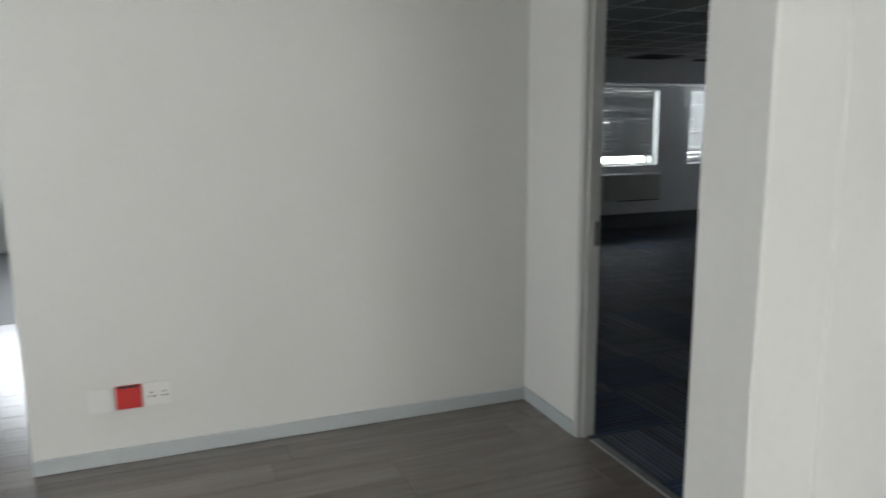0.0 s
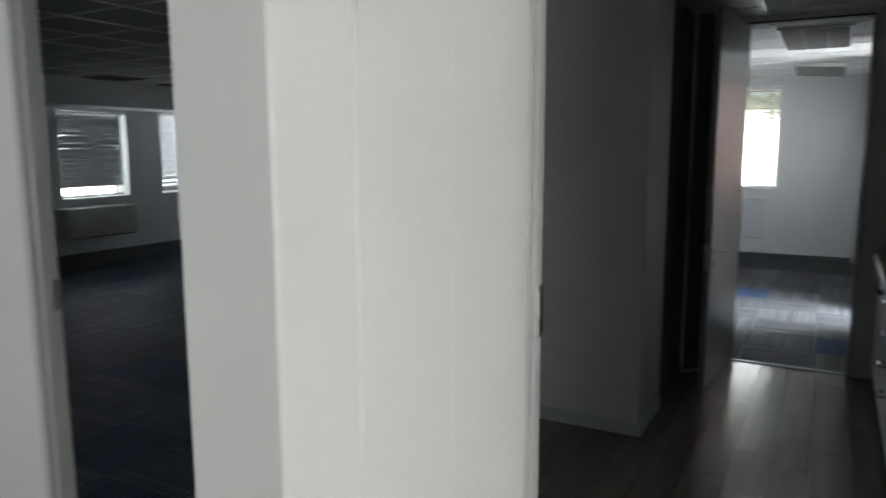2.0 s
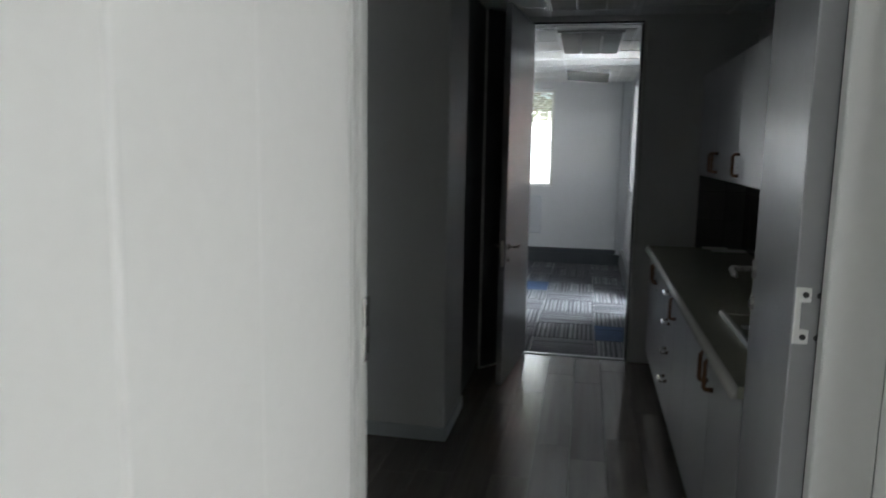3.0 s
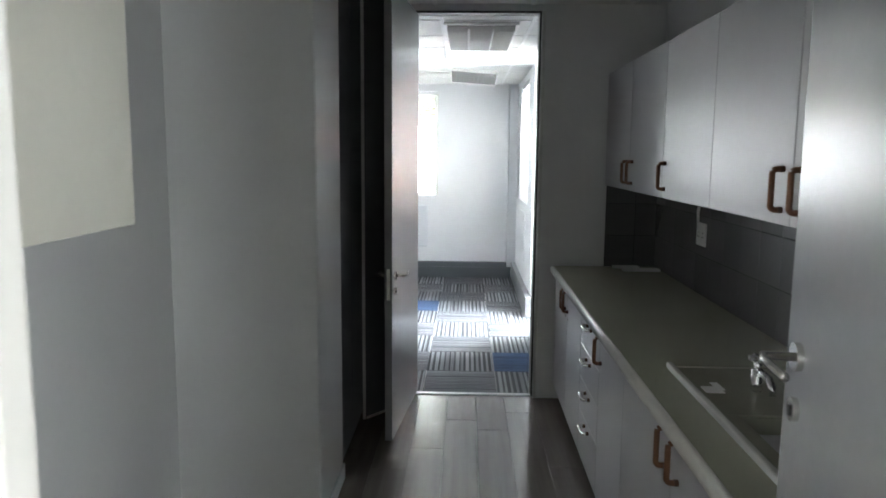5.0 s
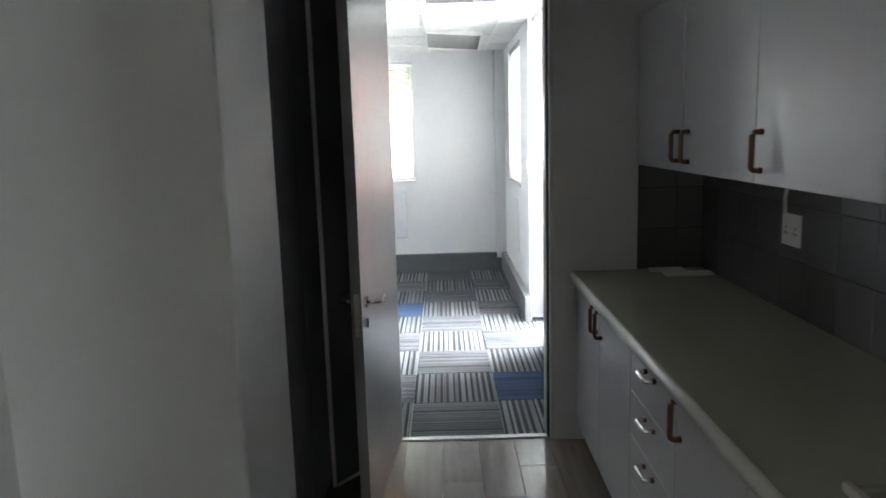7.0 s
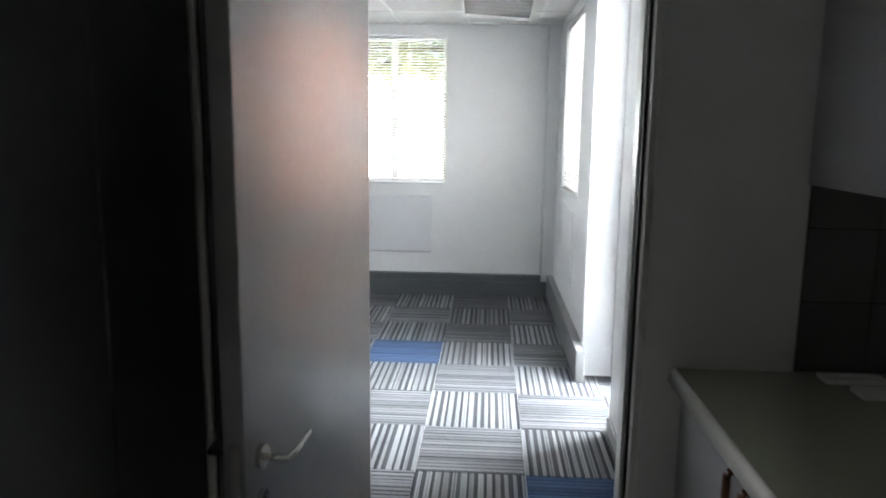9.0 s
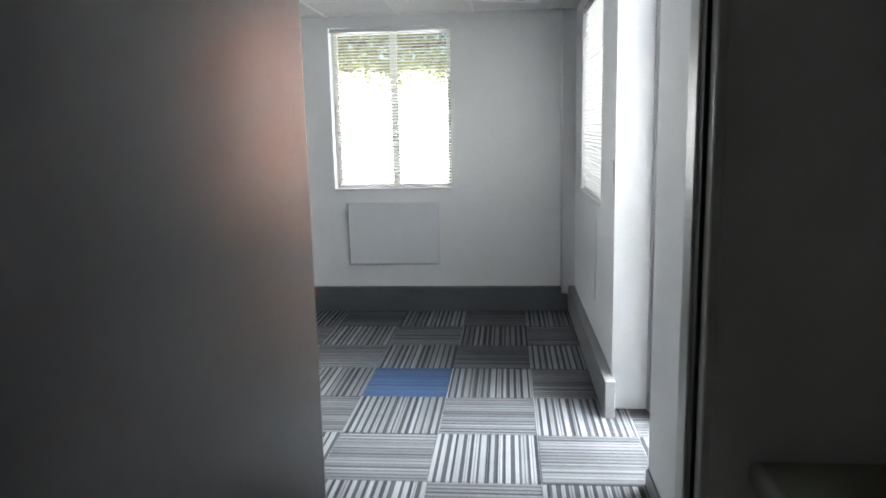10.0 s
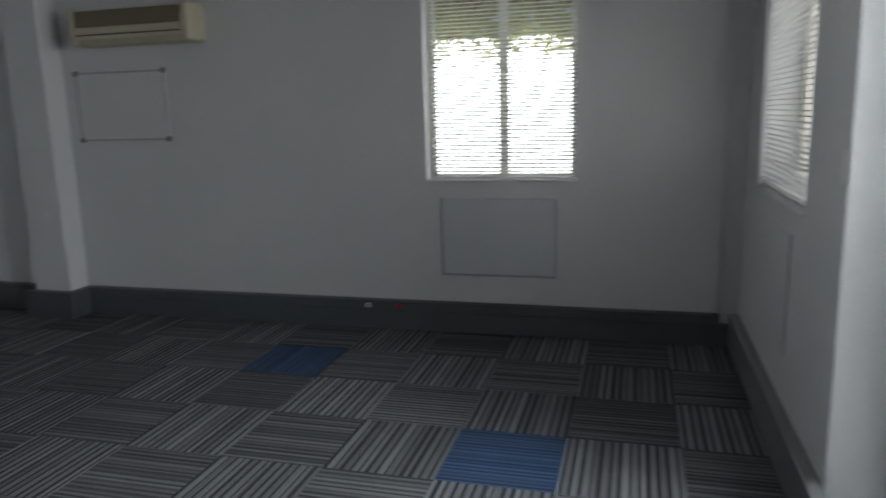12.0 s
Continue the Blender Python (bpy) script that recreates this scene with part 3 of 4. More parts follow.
def window(name, axis, a0, a1, z0, z1, inner, outer, frame_at, label, mullions, slat_tilt, gap=(0.0, 0.0), room_sign=-1, slat_drop=0.0):
    """A window in a wall; axis 'x' runs along x (wall normal y), 'y' along y. inner and outer are the wall faces, frame_at the frame's plane."""
    def span(a, b, d0, d1, zz0, zz1):
        d0, d1 = min(d0, d1), max(d0, d1)
        return (a, b, d0, d1, zz0, zz1) if axis == "x" else (d0, d1, a, b, zz0, zz1)
    mid = (a0 + a1) / 2
    ob = base(name, *((mid, frame_at) if axis == "x" else (frame_at, mid)), z0, label, "window", kind="structure")
    f = 0.045
    part("window_frame", boxes([span(a0, a0 + f, frame_at - 0.02, frame_at + 0.02, z0, z1), span(a1 - f, a1, frame_at - 0.02, frame_at + 0.02, z0, z1),
                                span(a0 + f, a1 - f, frame_at - 0.02, frame_at + 0.02, z0, z0 + f), span(a0 + f, a1 - f, frame_at - 0.02, frame_at + 0.02, z1 - f, z1)], 0.003), M_WINFRAME, ob)
    edges = [a0 + f]
    for m in mullions:
        part("mullion", boxes([span(m - 0.03, m + 0.03, frame_at - 0.018, frame_at + 0.018, z0 + f, z1 - f)], 0.003), M_WINFRAME, ob)
        edges += [m - 0.03, m + 0.03]
    edges.append(a1 - f)
    for k in range(0, len(edges), 2):
        g = part("pane", boxes([span(edges[k], edges[k + 1], frame_at - 0.003, frame_at + 0.003, z0 + f, z1 - f)]), M_GLASS, ob)
        g.visible_shadow = False
    out = 0.012 * room_sign
    part("window_sill", boxes([span(a0, a1, inner + out, frame_at - 0.02 * (1 if frame_at > inner else -1), z0 - 0.001, z0 + 0.012)], 0.003), M_WHITE, ob)
    # venetian blind
    plane = inner - room_sign * 0.03
    bl = base("venetian_blind", *((mid, plane) if axis == "x" else (plane, mid)), z1 - 0.03, "white venetian blind hanging in the window", "blind", "venetian blinds")
    part("head_rail", boxes([span(a0 + 0.006, a1 - 0.006, plane - 0.014, plane + 0.014, z1 - 0.035, z1 - 0.004)], 0.002), M_SLAT, bl)
    s0, s1 = a0 + 0.008 + gap[0], a1 - 0.008 - gap[1]
    bottom = z0 + 0.03 + slat_drop
    part("bottom_rail", boxes([span(s0, s1, plane - 0.012, plane + 0.012, bottom - 0.012, bottom)], 0.002), M_SLAT, bl)
    bm = bmesh.new()
    pitch = 0.0215 if slat_tilt > 30 else 0.0245
    w = 0.0150 if slat_tilt > 60 else 0.58 * pitch
    rows = [[bm.verts.new((sx * (s1 - s0) / 2, q * w, 0.0028 * (1 - q * q) + off)) for q in (-1, -0.5, 0, 0.5, 1)] for sx in (-1, 1) for off in (0, -0.0009)]
    for lo_, hi_ in ((rows[0], rows[2]), (rows[3], rows[1])):
        for k in range(4):
            bm.faces.new((lo_[k], lo_[k + 1], hi_[k + 1], hi_[k]))
    bm.transform(Matrix.Rotation(radians(slat_tilt), 4, "X"))
    if axis == "y":
        bm.transform(Matrix.Rotation(radians(-90), 4, "Z"))
    me = mesh_of("slat", bm)
    me.materials.append(M_SLAT)
    z = bottom + 0.012
    while z < z1 - 0.045:
        s = new("slat", me)
        s.parent = bl
        c = (s0 + s1) / 2
        s.matrix_basis = bl.matrix_basis.inverted() @ pose(*((c, plane) if axis == "x" else (plane, c)), z, random.uniform(-0.8, 0.8))
        z += pitch
    for q in (0.16, 0.84):
        c = s0 + (s1 - s0) * q
        part("ladder_cord", rod([((c, plane - 0.013) if axis == "x" else (plane - 0.013, c)) + (bottom,), ((c, plane - 0.013) if axis == "x" else (plane - 0.013, c)) + (z1 - 0.03,)], 0.0012, 5), M_SLAT, bl)
    return ob


window("window_1", "x", -1.595, -0.59, 1.035, 2.355, 3.53, 3.73, 3.66, "two-pane window with a white venetian blind", [-1.08], 20, (0.035, 0))
window("window_2", "y", 1.93, 3.05, 1.05, 2.36, 0.415, 0.70, 0.62, "window in a deep reveal with a blind", [2.5], 6)
window("window_3", "y", -0.90, 0.10, 0.93, 2.08, -8.7, -8.9, -8.82, "office window with a closed blind", [-0.02], 79, (0, 0.05), 1, 0.13)
window("window_4", "y", 0.69, 1.75, 0.93, 2.08, -8.7, -8.9, -8.82, "office window with a half-open blind", [1.2], 66, (0, 0), 1)
window("window_5", "y", -9.25, -8.25, 1.0, 2.2, -10.0, -10.2, -10.1, "far window with an open blind", [-8.75], 12, (0, 0), 1)


def added_lobby_window(name, axis, at, a0, a1, z0, label):
    ob = base(name, *((at, (a0 + a1) / 2) if axis == "y" else ((a0 + a1) / 2, at)), z0, label, "window", kind="structure")
    def sp(p, q, d, z0, z1):
        return (at - d, at + d, p, q, z0, z1) if axis == "y" else (p, q, at - d, at + d, z0, z1)
    n = 3
    w = (a1 - a0) / n
    part("window_frame", boxes([sp(a0, a1, 0.025, z0, z0 + 0.05), sp(a0, a1, 0.025, 2.37, 2.42)], 0.003), M_WINFRAME, ob)
    for k in range(n + 1):
        c = min(max(a0 + k * w, a0 + 0.025), a1 - 0.025)
        part("mullion", boxes([sp(c - 0.025, c + 0.025, 0.025, z0 + 0.05, 2.37)], 0.003), M_WINFRAME, ob)
    for k in range(n):
        part("pane", boxes([sp(a0 + k * w + 0.03, a0 + (k + 1) * w - 0.03, 0.003, z0 + 0.05, 2.37)]), M_GLASS, ob).visible_shadow = False


# unseen windows, placed to set how daylight falls on lobby and kitchenette walls
added_lobby_window("window_6", "y", 9.12, -9.1, -5.5, 0.12, "wide lobby window in a grey frame")
added_lobby_window("window_8", "x", -9.58, -3.05, -1.95, 0.65, "tall lobby window in a grey frame")
added_lobby_window("window_7", "x", -9.58, 2.5, 5.5, 0.45, "unseen wide window behind the hall, added to let light in")

# flush cover panels under the windows
pn = base("cover_panel", -1.104, 3.52, 0.398, "flush pale cover panel under the window", "panel")
part("board", box(-1.484, -0.724, 3.504, 3.5295, 0.406, 0.918, 0.004), M_PANEL, pn)
# left and bottom strips are coloured darker as the panel's edge shadow
for x0, x1, z0, z1 in ((-1.496, -1.486, 0.394, 0.926), (-0.722, -0.714, 0.394, 0.926), (-1.485, -0.723, 0.394, 0.403), (-1.485, -0.723, 0.920, 0.926)):
    part("edge_strip", box(x0, x1, 3.508, 3.5295, z0, z1, 0.002), M_SKIRT if x0 < -1.49 or z1 < 0.41 else M_PANEL, pn)
pe = tagged(part("cover_panel", box(0.408, 0.4145, 2.12, 2.95, 0.42, 0.95, 0.003), M_WHITE), "flush white cover panel under the side window", "panel")
tagged(part("conduit", rod([(0.30, 3.518, 0.21), (0.30, 3.518, ROOM_H)], 0.010, 8), M_WHITE, smooth=True), "white painted conduit up the wall", "conduit")

# ---- kitchenette ----


def bow_handle(parent, x, y, z, vertical, size=0.112):
    """A bowed handle on a front that faces -x: brown, or chrome with brown ends."""
    h = size / 2
    pts = []
    bend = [(1 - 0.22 * (1 - math.cos(a)), 0.018 + 0.014 * math.sin(a)) for a in (0, 0.4, 0.8, 1.2, 1.57)]
    for s, o in [(-1, 0.0)] + [(-f, o) for f, o in bend] + [(f, o) for f, o in bend[::-1]] + [(1, 0.0)]:
        pts.append((x - o, y, z + s * h) if vertical else (x - o, y + s * h, z))
    ob = part("handle", rod(pts, 0.0085, 10), M_BROWN if vertical else M_CHROME, parent, "brown bow handle" if vertical else "chrome bow handle with dark brown ends", True)
    for s in (-1, 1):
        c = (x - 0.012, y, z + s * h) if vertical else (x - 0.012, y + s * h, z)
        part("end_collar", rod([(x, c[1], c[2]), c], 0.0094, 10), M_GOLD, ob)
    return ob


def base_unit(y0, y1, fronts, label):
    ob = base("base_cabinet", 0.66, (y0 + y1) / 2, 0, label, "kitchen cabinet", "kitchenette base cabinets")
    part("body", box(0.376, 0.975, y0 + 0.002, y1 - 0.002, 0.10, 0.838), M_CAB, ob)
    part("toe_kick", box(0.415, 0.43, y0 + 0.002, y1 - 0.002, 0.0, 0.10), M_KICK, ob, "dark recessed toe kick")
    for (a, b, z0, z1, hy, hz, vert) in fronts:
        f = part("drawer" if not vert else "door", box(0.356, 0.375, a + 0.002, b - 0.002, z0, z1, 0.002), M_CAB, ob)
        bow_handle(f, 0.356, hy, hz, vert, 0.112 if vert else 0.095)
    return ob


u1 = base_unit(-2.10, -1.065, [(-1.60, -1.067, 0.10, 0.832, -1.555, 0.765, True), (-2.10, -1.60, 0.10, 0.832, -1.645, 0.765, True)],
               "pale grey base cabinet with two doors beside the room door")
for y in (-1.555, -1.645):
    part("lock", rod([(0.357, y, 0.665), (0.3525, y, 0.665)], 0.008, 12), M_STEEL, u1)
base_unit(-2.59, -2.10, [(-2.59, -2.10, 0.660, 0.832, -2.345, 0.79, False), (-2.59, -2.10, 0.495, 0.659, -2.345, 0.625, False),
                         (-2.59, -2.10, 0.330, 0.494, -2.345, 0.462, False), (-2.59, -2.10, 0.10, 0.329, -2.345, 0.300, False)],
          "pale grey base cabinet with four drawers")
base_unit(-3.06, -2.59, [(-3.06, -2.59, 0.10, 0.832, -2.635, 0.765, True)], "pale grey base cabinet with one door")
base_unit(-4.19, -3.06, [(-3.67, -3.06, 0.10, 0.832, -3.625, 0.765, True), (-4.19, -3.67, 0.10, 0.832, -3.735, 0.765, True)],
          "pale grey base cabinet with two doors below the sink")

# worktop with a rounded front edge and a hole for the bowl
top = base("worktop", 0.64, -2.6, 0.84, "grey-green laminate worktop with a pale rounded edge", "worktop")
bm = bmesh.new()
xs, ys, zs = (0.338, 0.52, 0.86, 0.978), (-4.205, -4.12, -3.70, -1.066), (0.842, 0.880)
grid = [[[bm.verts.new((x, y, z)) for z in zs] for y in ys] for x in xs]
for a in range(3):
    for q in range(3):
        if (a, q) != (1, 1):
            for k in (0, 1):
                bm.faces.new((grid[a][q][k], grid[a + 1][q][k], grid[a + 1][q + 1][k], grid[a][q + 1][k]))
for a in range(3):
    for row in (0, 3):
        bm.faces.new((grid[a][row][0], grid[a + 1][row][0], grid[a + 1][row][1], grid[a][row][1]))
        bm.faces.new((grid[row][a][0], grid[row][a + 1][0], grid[row][a + 1][1], grid[row][a][1]))
for a, b_ in (((1, 1), (2, 1)), ((2, 1), (2, 2)), ((2, 2), (1, 2)), ((1, 2), (1, 1))):
    bm.faces.new((grid[a[0]][a[1]][0], grid[b_[0]][b_[1]][0], grid[b_[0]][b_[1]][1], grid[a[0]][a[1]][1]))
bmesh.ops.recalc_face_normals(bm, faces=bm.faces[:])
part("slab", bm, M_TOP, top)
bm = bmesh.new()
prof = [(0.338, 0.842), (0.318, 0.842)] + [(0.318 + 0.017 * (1 - math.cos(a)), 0.863 + 0.0178 * math.sin(a)) for a in (0, 0.35, 0.7, 1.05, 1.4)] + [(0.338, 0.8808)]
ends = [[bm.verts.new((x, y, z)) for x, z in prof] for y in (-4.205, -1.066)]
for k in range(len(prof)):
    q = (k + 1) % len(prof)
    bm.faces.new((ends[0][k], ends[0][q], ends[1][q], ends[1][k]))
bm.faces.new(ends[0][::-1])
bm.faces.new(ends[1])
bmesh.ops.recalc_face_normals(bm, faces=bm.faces[:])
part("front_edge", bm, M_EDGE, top, "pale rounded front edge", True)

# sit-on sink
sink = base("sink", 0.68, -3.73, 0.881, "stainless sit-on sink with drainer and one bowl", "sink")
part("drainer", box(0.47, 0.96, -3.70, -3.27, 0.882, 0.890, 0.002), M_SINK, sink)
for ledge in ((0.47, 0.52, -4.17, -3.70), (0.86, 0.96, -4.17, -3.70), (0.52, 0.86, -4.17, -4.12)):
    part("bowl_ledge", box(*ledge, 0.882, 0.890, 0.002), M_SINK, sink)
part("rim", box(0.449, 0.469, -4.19, -3.25, 0.881, 0.903, 0.005, 2), M_EDGE, sink, "pale raised front rim")
part("back_lip", box(0.469, 0.96, -3.266, -3.25, 0.881, 0.893, 0.003, 2), M_SINK, sink)
part("near_lip", box(0.469, 0.96, -4.19, -4.172, 0.881, 0.893, 0.003, 2), M_SINK, sink)
part("bowl", boxes([(0.52, 0.526, -4.12, -3.70, 0.72, 0.883), (0.854, 0.86, -4.12, -3.70, 0.72, 0.883), (0.526, 0.854, -3.706, -3.70, 0.72, 0.883),
                    (0.526, 0.854, -4.12, -4.114, 0.72, 0.883), (0.52, 0.86, -4.12, -3.70, 0.714, 0.72)]), M_SINK, sink)
part("end_bracket", boxes([(0.40, 0.47, -4.225, -4.192, 0.80, 0.90)], 0.006, 2), M_PLASTIC, top, "white plastic end cap")


def pillar_tap(x, y):
    ob = base("pillar_tap", x, y, 0.89, "chrome pillar tap with a cross head standing on the sink", "tap", "sink taps")
    part("body", rod([(x, y, 0.890), (x, y, 0.905), (x, y, 0.955)], 0.017, 14), M_CHROME, ob, "", True)
    part("spout", rod([(x, y, 0.94), (x, y - 0.04, 0.953), (x, y - 0.08, 0.95), (x, y - 0.105, 0.935), (x, y - 0.112, 0.91)], 0.011, 12), M_CHROME, ob, "", True)
    part("bonnet", rod([(x, y, 0.953), (x, y, 0.98)], 0.012, 12), M_CHROME, ob, "", True)
    part("tap_head", boxes([(x - 0.030, x + 0.030, y - 0.008, y + 0.008, 0.98, 0.998), (x - 0.008, x + 0.008, y - 0.030, y + 0.030, 0.98, 0.998)], 0.005, 2), M_CHROME, ob)


pillar_tap(0.648, -3.492)
pillar_tap(0.768, -3.492)
# unidentified white patch on the drainer, built as two thin flat boxes
bm = boxes([(0.49, 0.545, -3.525, -3.47, 0.8905, 0.8935), (0.53, 0.555, -3.50, -3.43, 0.8905, 0.893)], 0.001)
tagged(part("plastic_scrap", bm, M_PLASTIC), "small white patch on the drainer", "scrap")

# wall cabinets


def wall_unit(y0, y1, fronts, label):
    ob = base("wall_cabinet", 0.81, (y0 + y1) / 2, 1.38, label, "kitchen cabinet", "kitchenette wall cabinets")
    part("body", box(0.662, 0.978, y0 + 0.002, y1 - 0.002, 1.398, 2.073), M_CAB, ob)
    for a, b, hy in fronts:
        f = part("door", box(0.643, 0.661, a + 0.002, b - 0.002, 1.395, 2.075, 0.002), M_CAB, ob)
        bow_handle(f, 0.643, hy, 1.492, True)
    return ob


wall_unit(-2.37, -1.066, [(-1.725, -1.068, -1.685), (-2.37, -1.725, -1.80)], "pale grey wall cabinet with two doors")
wall_unit(-3.00, -2.37, [(-3.00, -2.37, -2.42)], "pale grey wall cabinet with one door")
wall_unit(-4.28, -3.00, [(-3.64, -3.00, -3.585), (-4.28, -3.64, -3.70)], "pale grey wall cabinet with two doors above the sink")



def splash():
    ob = base("backsplash", 0.975, -2.6, 0.88, "dark grey tiled splashback above the worktop", "backsplash", kind="structure")
    part("grout", boxes([(0.9735, 0.979, -4.28, -1.063, 0.881, 1.394), (0.656, 0.9735, -1.0655, -1.0605, 0.881, 1.394)]), M_GROUT, ob, "black grout joints")
    rows = ((0.883, 1.0785), (1.0815, 1.2785), (1.2815, 1.393))
    meshes = {}

    def tile(x, y, z, w, h, end):
        key = (round(w, 3), round(h, 3), end)
        if key not in meshes:
            bm = box(-w / 2, w / 2, -0.006, 0.0, -h / 2, h / 2, 0.0012) if end else box(-0.006, 0.0, -w / 2, w / 2, -h / 2, h / 2, 0.0012)
            meshes[key] = mesh_of("tile", bm)
            meshes[key].materials.append(M_SPLASH)
        t = new("tile", meshes[key])
        t.parent = ob
        t.matrix_parent_inverse = ob.matrix_basis.inverted()
        t.matrix_basis = pose(x, y, z, random.uniform(-0.15, 0.15), 0, random.uniform(-0.15, 0.15))
    for z0, z1 in rows:
        y = -1.072
        while y > -4.2:
            tile(0.9738, y - 0.0985, (z0 + z1) / 2, 0.197, z1 - z0, False)
            y -= 0.2
        tile(0.7475, -1.0655, (z0 + z1) / 2, 0.180, z1 - z0, True)
        tile(0.904, -1.0655, (z0 + z1) / 2, 0.127, z1 - z0, True)


splash()

# cream cupboard on the other wall
cc = base("wall_cabinet", -1.23, -4.3, 1.4, "cream wall cabinet on the opposite wall", "kitchen cabinet")
part("body", box(-1.398, -1.082, -4.85, -3.795, 1.40, 2.085), M_CABCREAM, cc)
part("door", box(-1.080, -1.062, -4.318, -3.793, 1.397, 2.088, 0.002), M_CABCREAM, cc)
part("door", box(-1.080, -1.062, -4.85, -4.322, 1.397, 2.088, 0.002), M_CABCREAM, cc)


def socket(name, x, y, z, face, cols, mat, label, w=None):
    """A flush outlet plate; face 'x-' or 'x+' or 'y-'."""
    w = w or (0.14 if cols == 2 else 0.09)
    h = 0.115 if face != "y-" else 0.032
    ob = base(name, x, y, z, label, "socket")
    def sp(a, b, o0, o1, c, e):
        if face == "y-":
            return (x + a, x + b, y - o1, y - o0, z + c, z + e)
        s = 1 if face == "x+" else -1
        return (min(x + s * o0, x + s * o1), max(x + s * o0, x + s * o1), y + a, y + b, z + c, z + e)
    part("plate", boxes([sp(-w / 2, w / 2, 0.0005, 0.010, -h / 2, h / 2)], 0.003, 2), mat, ob)
    for k in range(cols):
        c = (k - (cols - 1) / 2) * w / 2
        for q, zz in () if face == "y-" else ((-0.010, -0.012), (0.010, -0.012), (0.0, 0.008)):
            part("pin_hole", boxes([sp(c + q - 0.0035, c + q + 0.0035, 0.0095, 0.0108, zz - 0.0045, zz + 0.0045)]), M_SLOT, ob)
        if face == "y-":
            part("rocker_switch", boxes([sp(c - 0.006, c + 0.006, 0.0095, 0.0125, -0.009, 0.009)], 0.002), M_SLOT, ob)
        else:
            part("rocker_switch", boxes([sp(c - 0.009, c + 0.009, 0.0095, 0.0135, h / 2 - 0.034, h / 2 - 0.014)], 0.002), mat, ob)
    return ob


s = socket("wall_socket", 0.967, -1.97, 1.19, "x-", 2, M_PLASTIC, "white double socket on the dark tiles", 0.13)
part("plug_lead", rod([(0.955, -1.93, 1.245), (0.952, -1.93, 1.30), (0.968, -1.925, 1.385)], 0.007, 8), M_PLASTIC, s, "white lead going up", True)
socket("wall_socket", -3.10, -7.27, 0.318, "x+", 0, M_PLASTIC, "blank white outlet plate above the skirting", 0.105)
rs = socket("wall_socket", -3.10, -7.147, 0.322, "x+", 0, M_RED, "red dedicated power socket above the skirting", 0.112)
part("shutter", box(-3.091, -3.084, -7.195, -7.10, 0.368, 0.377, 0.001), M_SLOT, rs, "dark upper rim")
socket("wall_socket", -3.10, -7.02, 0.324, "x+", 2, M_PLASTIC, "white double socket above the skirting", 0.115)
socket("trunking_socket", -2.03, 3.463, 0.170, "y-", 1, M_PLASTIC, "white socket on the dark power skirting", 0.045)
socket("trunking_socket", -1.80, 3.463, 0.170, "y-", 1, M_RED, "red socket on the dark power skirting", 0.04)
sw = base("light_switch", 0.412, 1.44, 1.28, "white light switch plate on the wall", "switch")
part("plate", box(0.405, 0.4145, 1.40, 1.475, 1.225, 1.34, 0.003, 2), M_WHITE, sw)
part("rocker", box(0.401, 0.406, 1.425, 1.45, 1.265, 1.30, 0.002), M_PLASTIC, sw)

# drip tray pieces at the far end of the worktop
for (x0, x1, y0, y1) in ((0.70, 0.86, -1.16, -1.10), (0.74, 0.96, -1.27, -1.20)):
    tr = base("plastic_tray", (x0 + x1) / 2, (y0 + y1) / 2, 0.881, "shallow white plastic tray lying on the worktop", "tray", "trays on the worktop")
    part("base_sheet", box(x0, x1, y0, y1, 0.8812, 0.884), M_PLASTIC, tr)
    part("lip", boxes([(x0, x1, y0, y0 + 0.005, 0.884, 0.894), (x0, x1, y1 - 0.005, y1, 0.884, 0.894), (x0, x0 + 0.005, y0 + 0.005, y1 - 0.005, 0.884, 0.894), (x1 - 0.005, x1, y0 + 0.005, y1 - 0.005, 0.884, 0.894)], 0.001), M_PLASTIC, tr)

# ---- ceiling lights ----


def troffer(x0, x1, y0, y1, z, nx, ny, label):
    ob = base("ceiling_light", (x0 + x1) / 2, (y0 + y1) / 2, z, label, "ceiling light", "recessed ceiling lights")
    part("tray", boxes([(x0, x1, y0, y1, z - 0.009, z - 0.0065)]), M_LOUVRE, ob)
    part("rim", boxes([(x0, x0 + 0.02, y0, y1, z - 0.022, z - 0.006), (x1 - 0.02, x1, y0, y1, z - 0.022, z - 0.006),
                       (x0 + 0.02, x1 - 0.02, y0, y0 + 0.02, z - 0.022, z - 0.006), (x0 + 0.02, x1 - 0.02, y1 - 0.02, y1, z - 0.022, z - 0.006)], 0.002), M_TBAR, ob)
    for k in range(1, ny):
        y = y0 + (y1 - y0) * k / ny
        part("louvre_blade", box(x0 + 0.02, x1 - 0.02, y - 0.003, y + 0.003, z - 0.045, z - 0.009), M_TBAR, ob)
    for k in range(1, nx):
        x = x0 + (x1 - x0) * k / nx
        part("louvre_fin", box(x - 0.005, x + 0.005, y0 + 0.02, y1 - 0.02, z - 0.047, z - 0.010), M_TBAR, ob)
    return ob


troffer(-0.41, 0.135, -2.60, -1.40, KIT_H, 3, 10, "unlit recessed light with a louvre grille")
troffer(-0.388, 0.112, -0.74, 0.45, ROOM_H, 3, 8, "unlit recessed light with a louvre grille")
vent = base("ceiling_light", -0.14, 2.1, ROOM_H - 0.02, "recessed light with its louvre hanging tilted", "ceiling light", "recessed ceiling lights")
tilt = pose(-0.16, 2.2, ROOM_H - 0.052, -7, 4, 0)
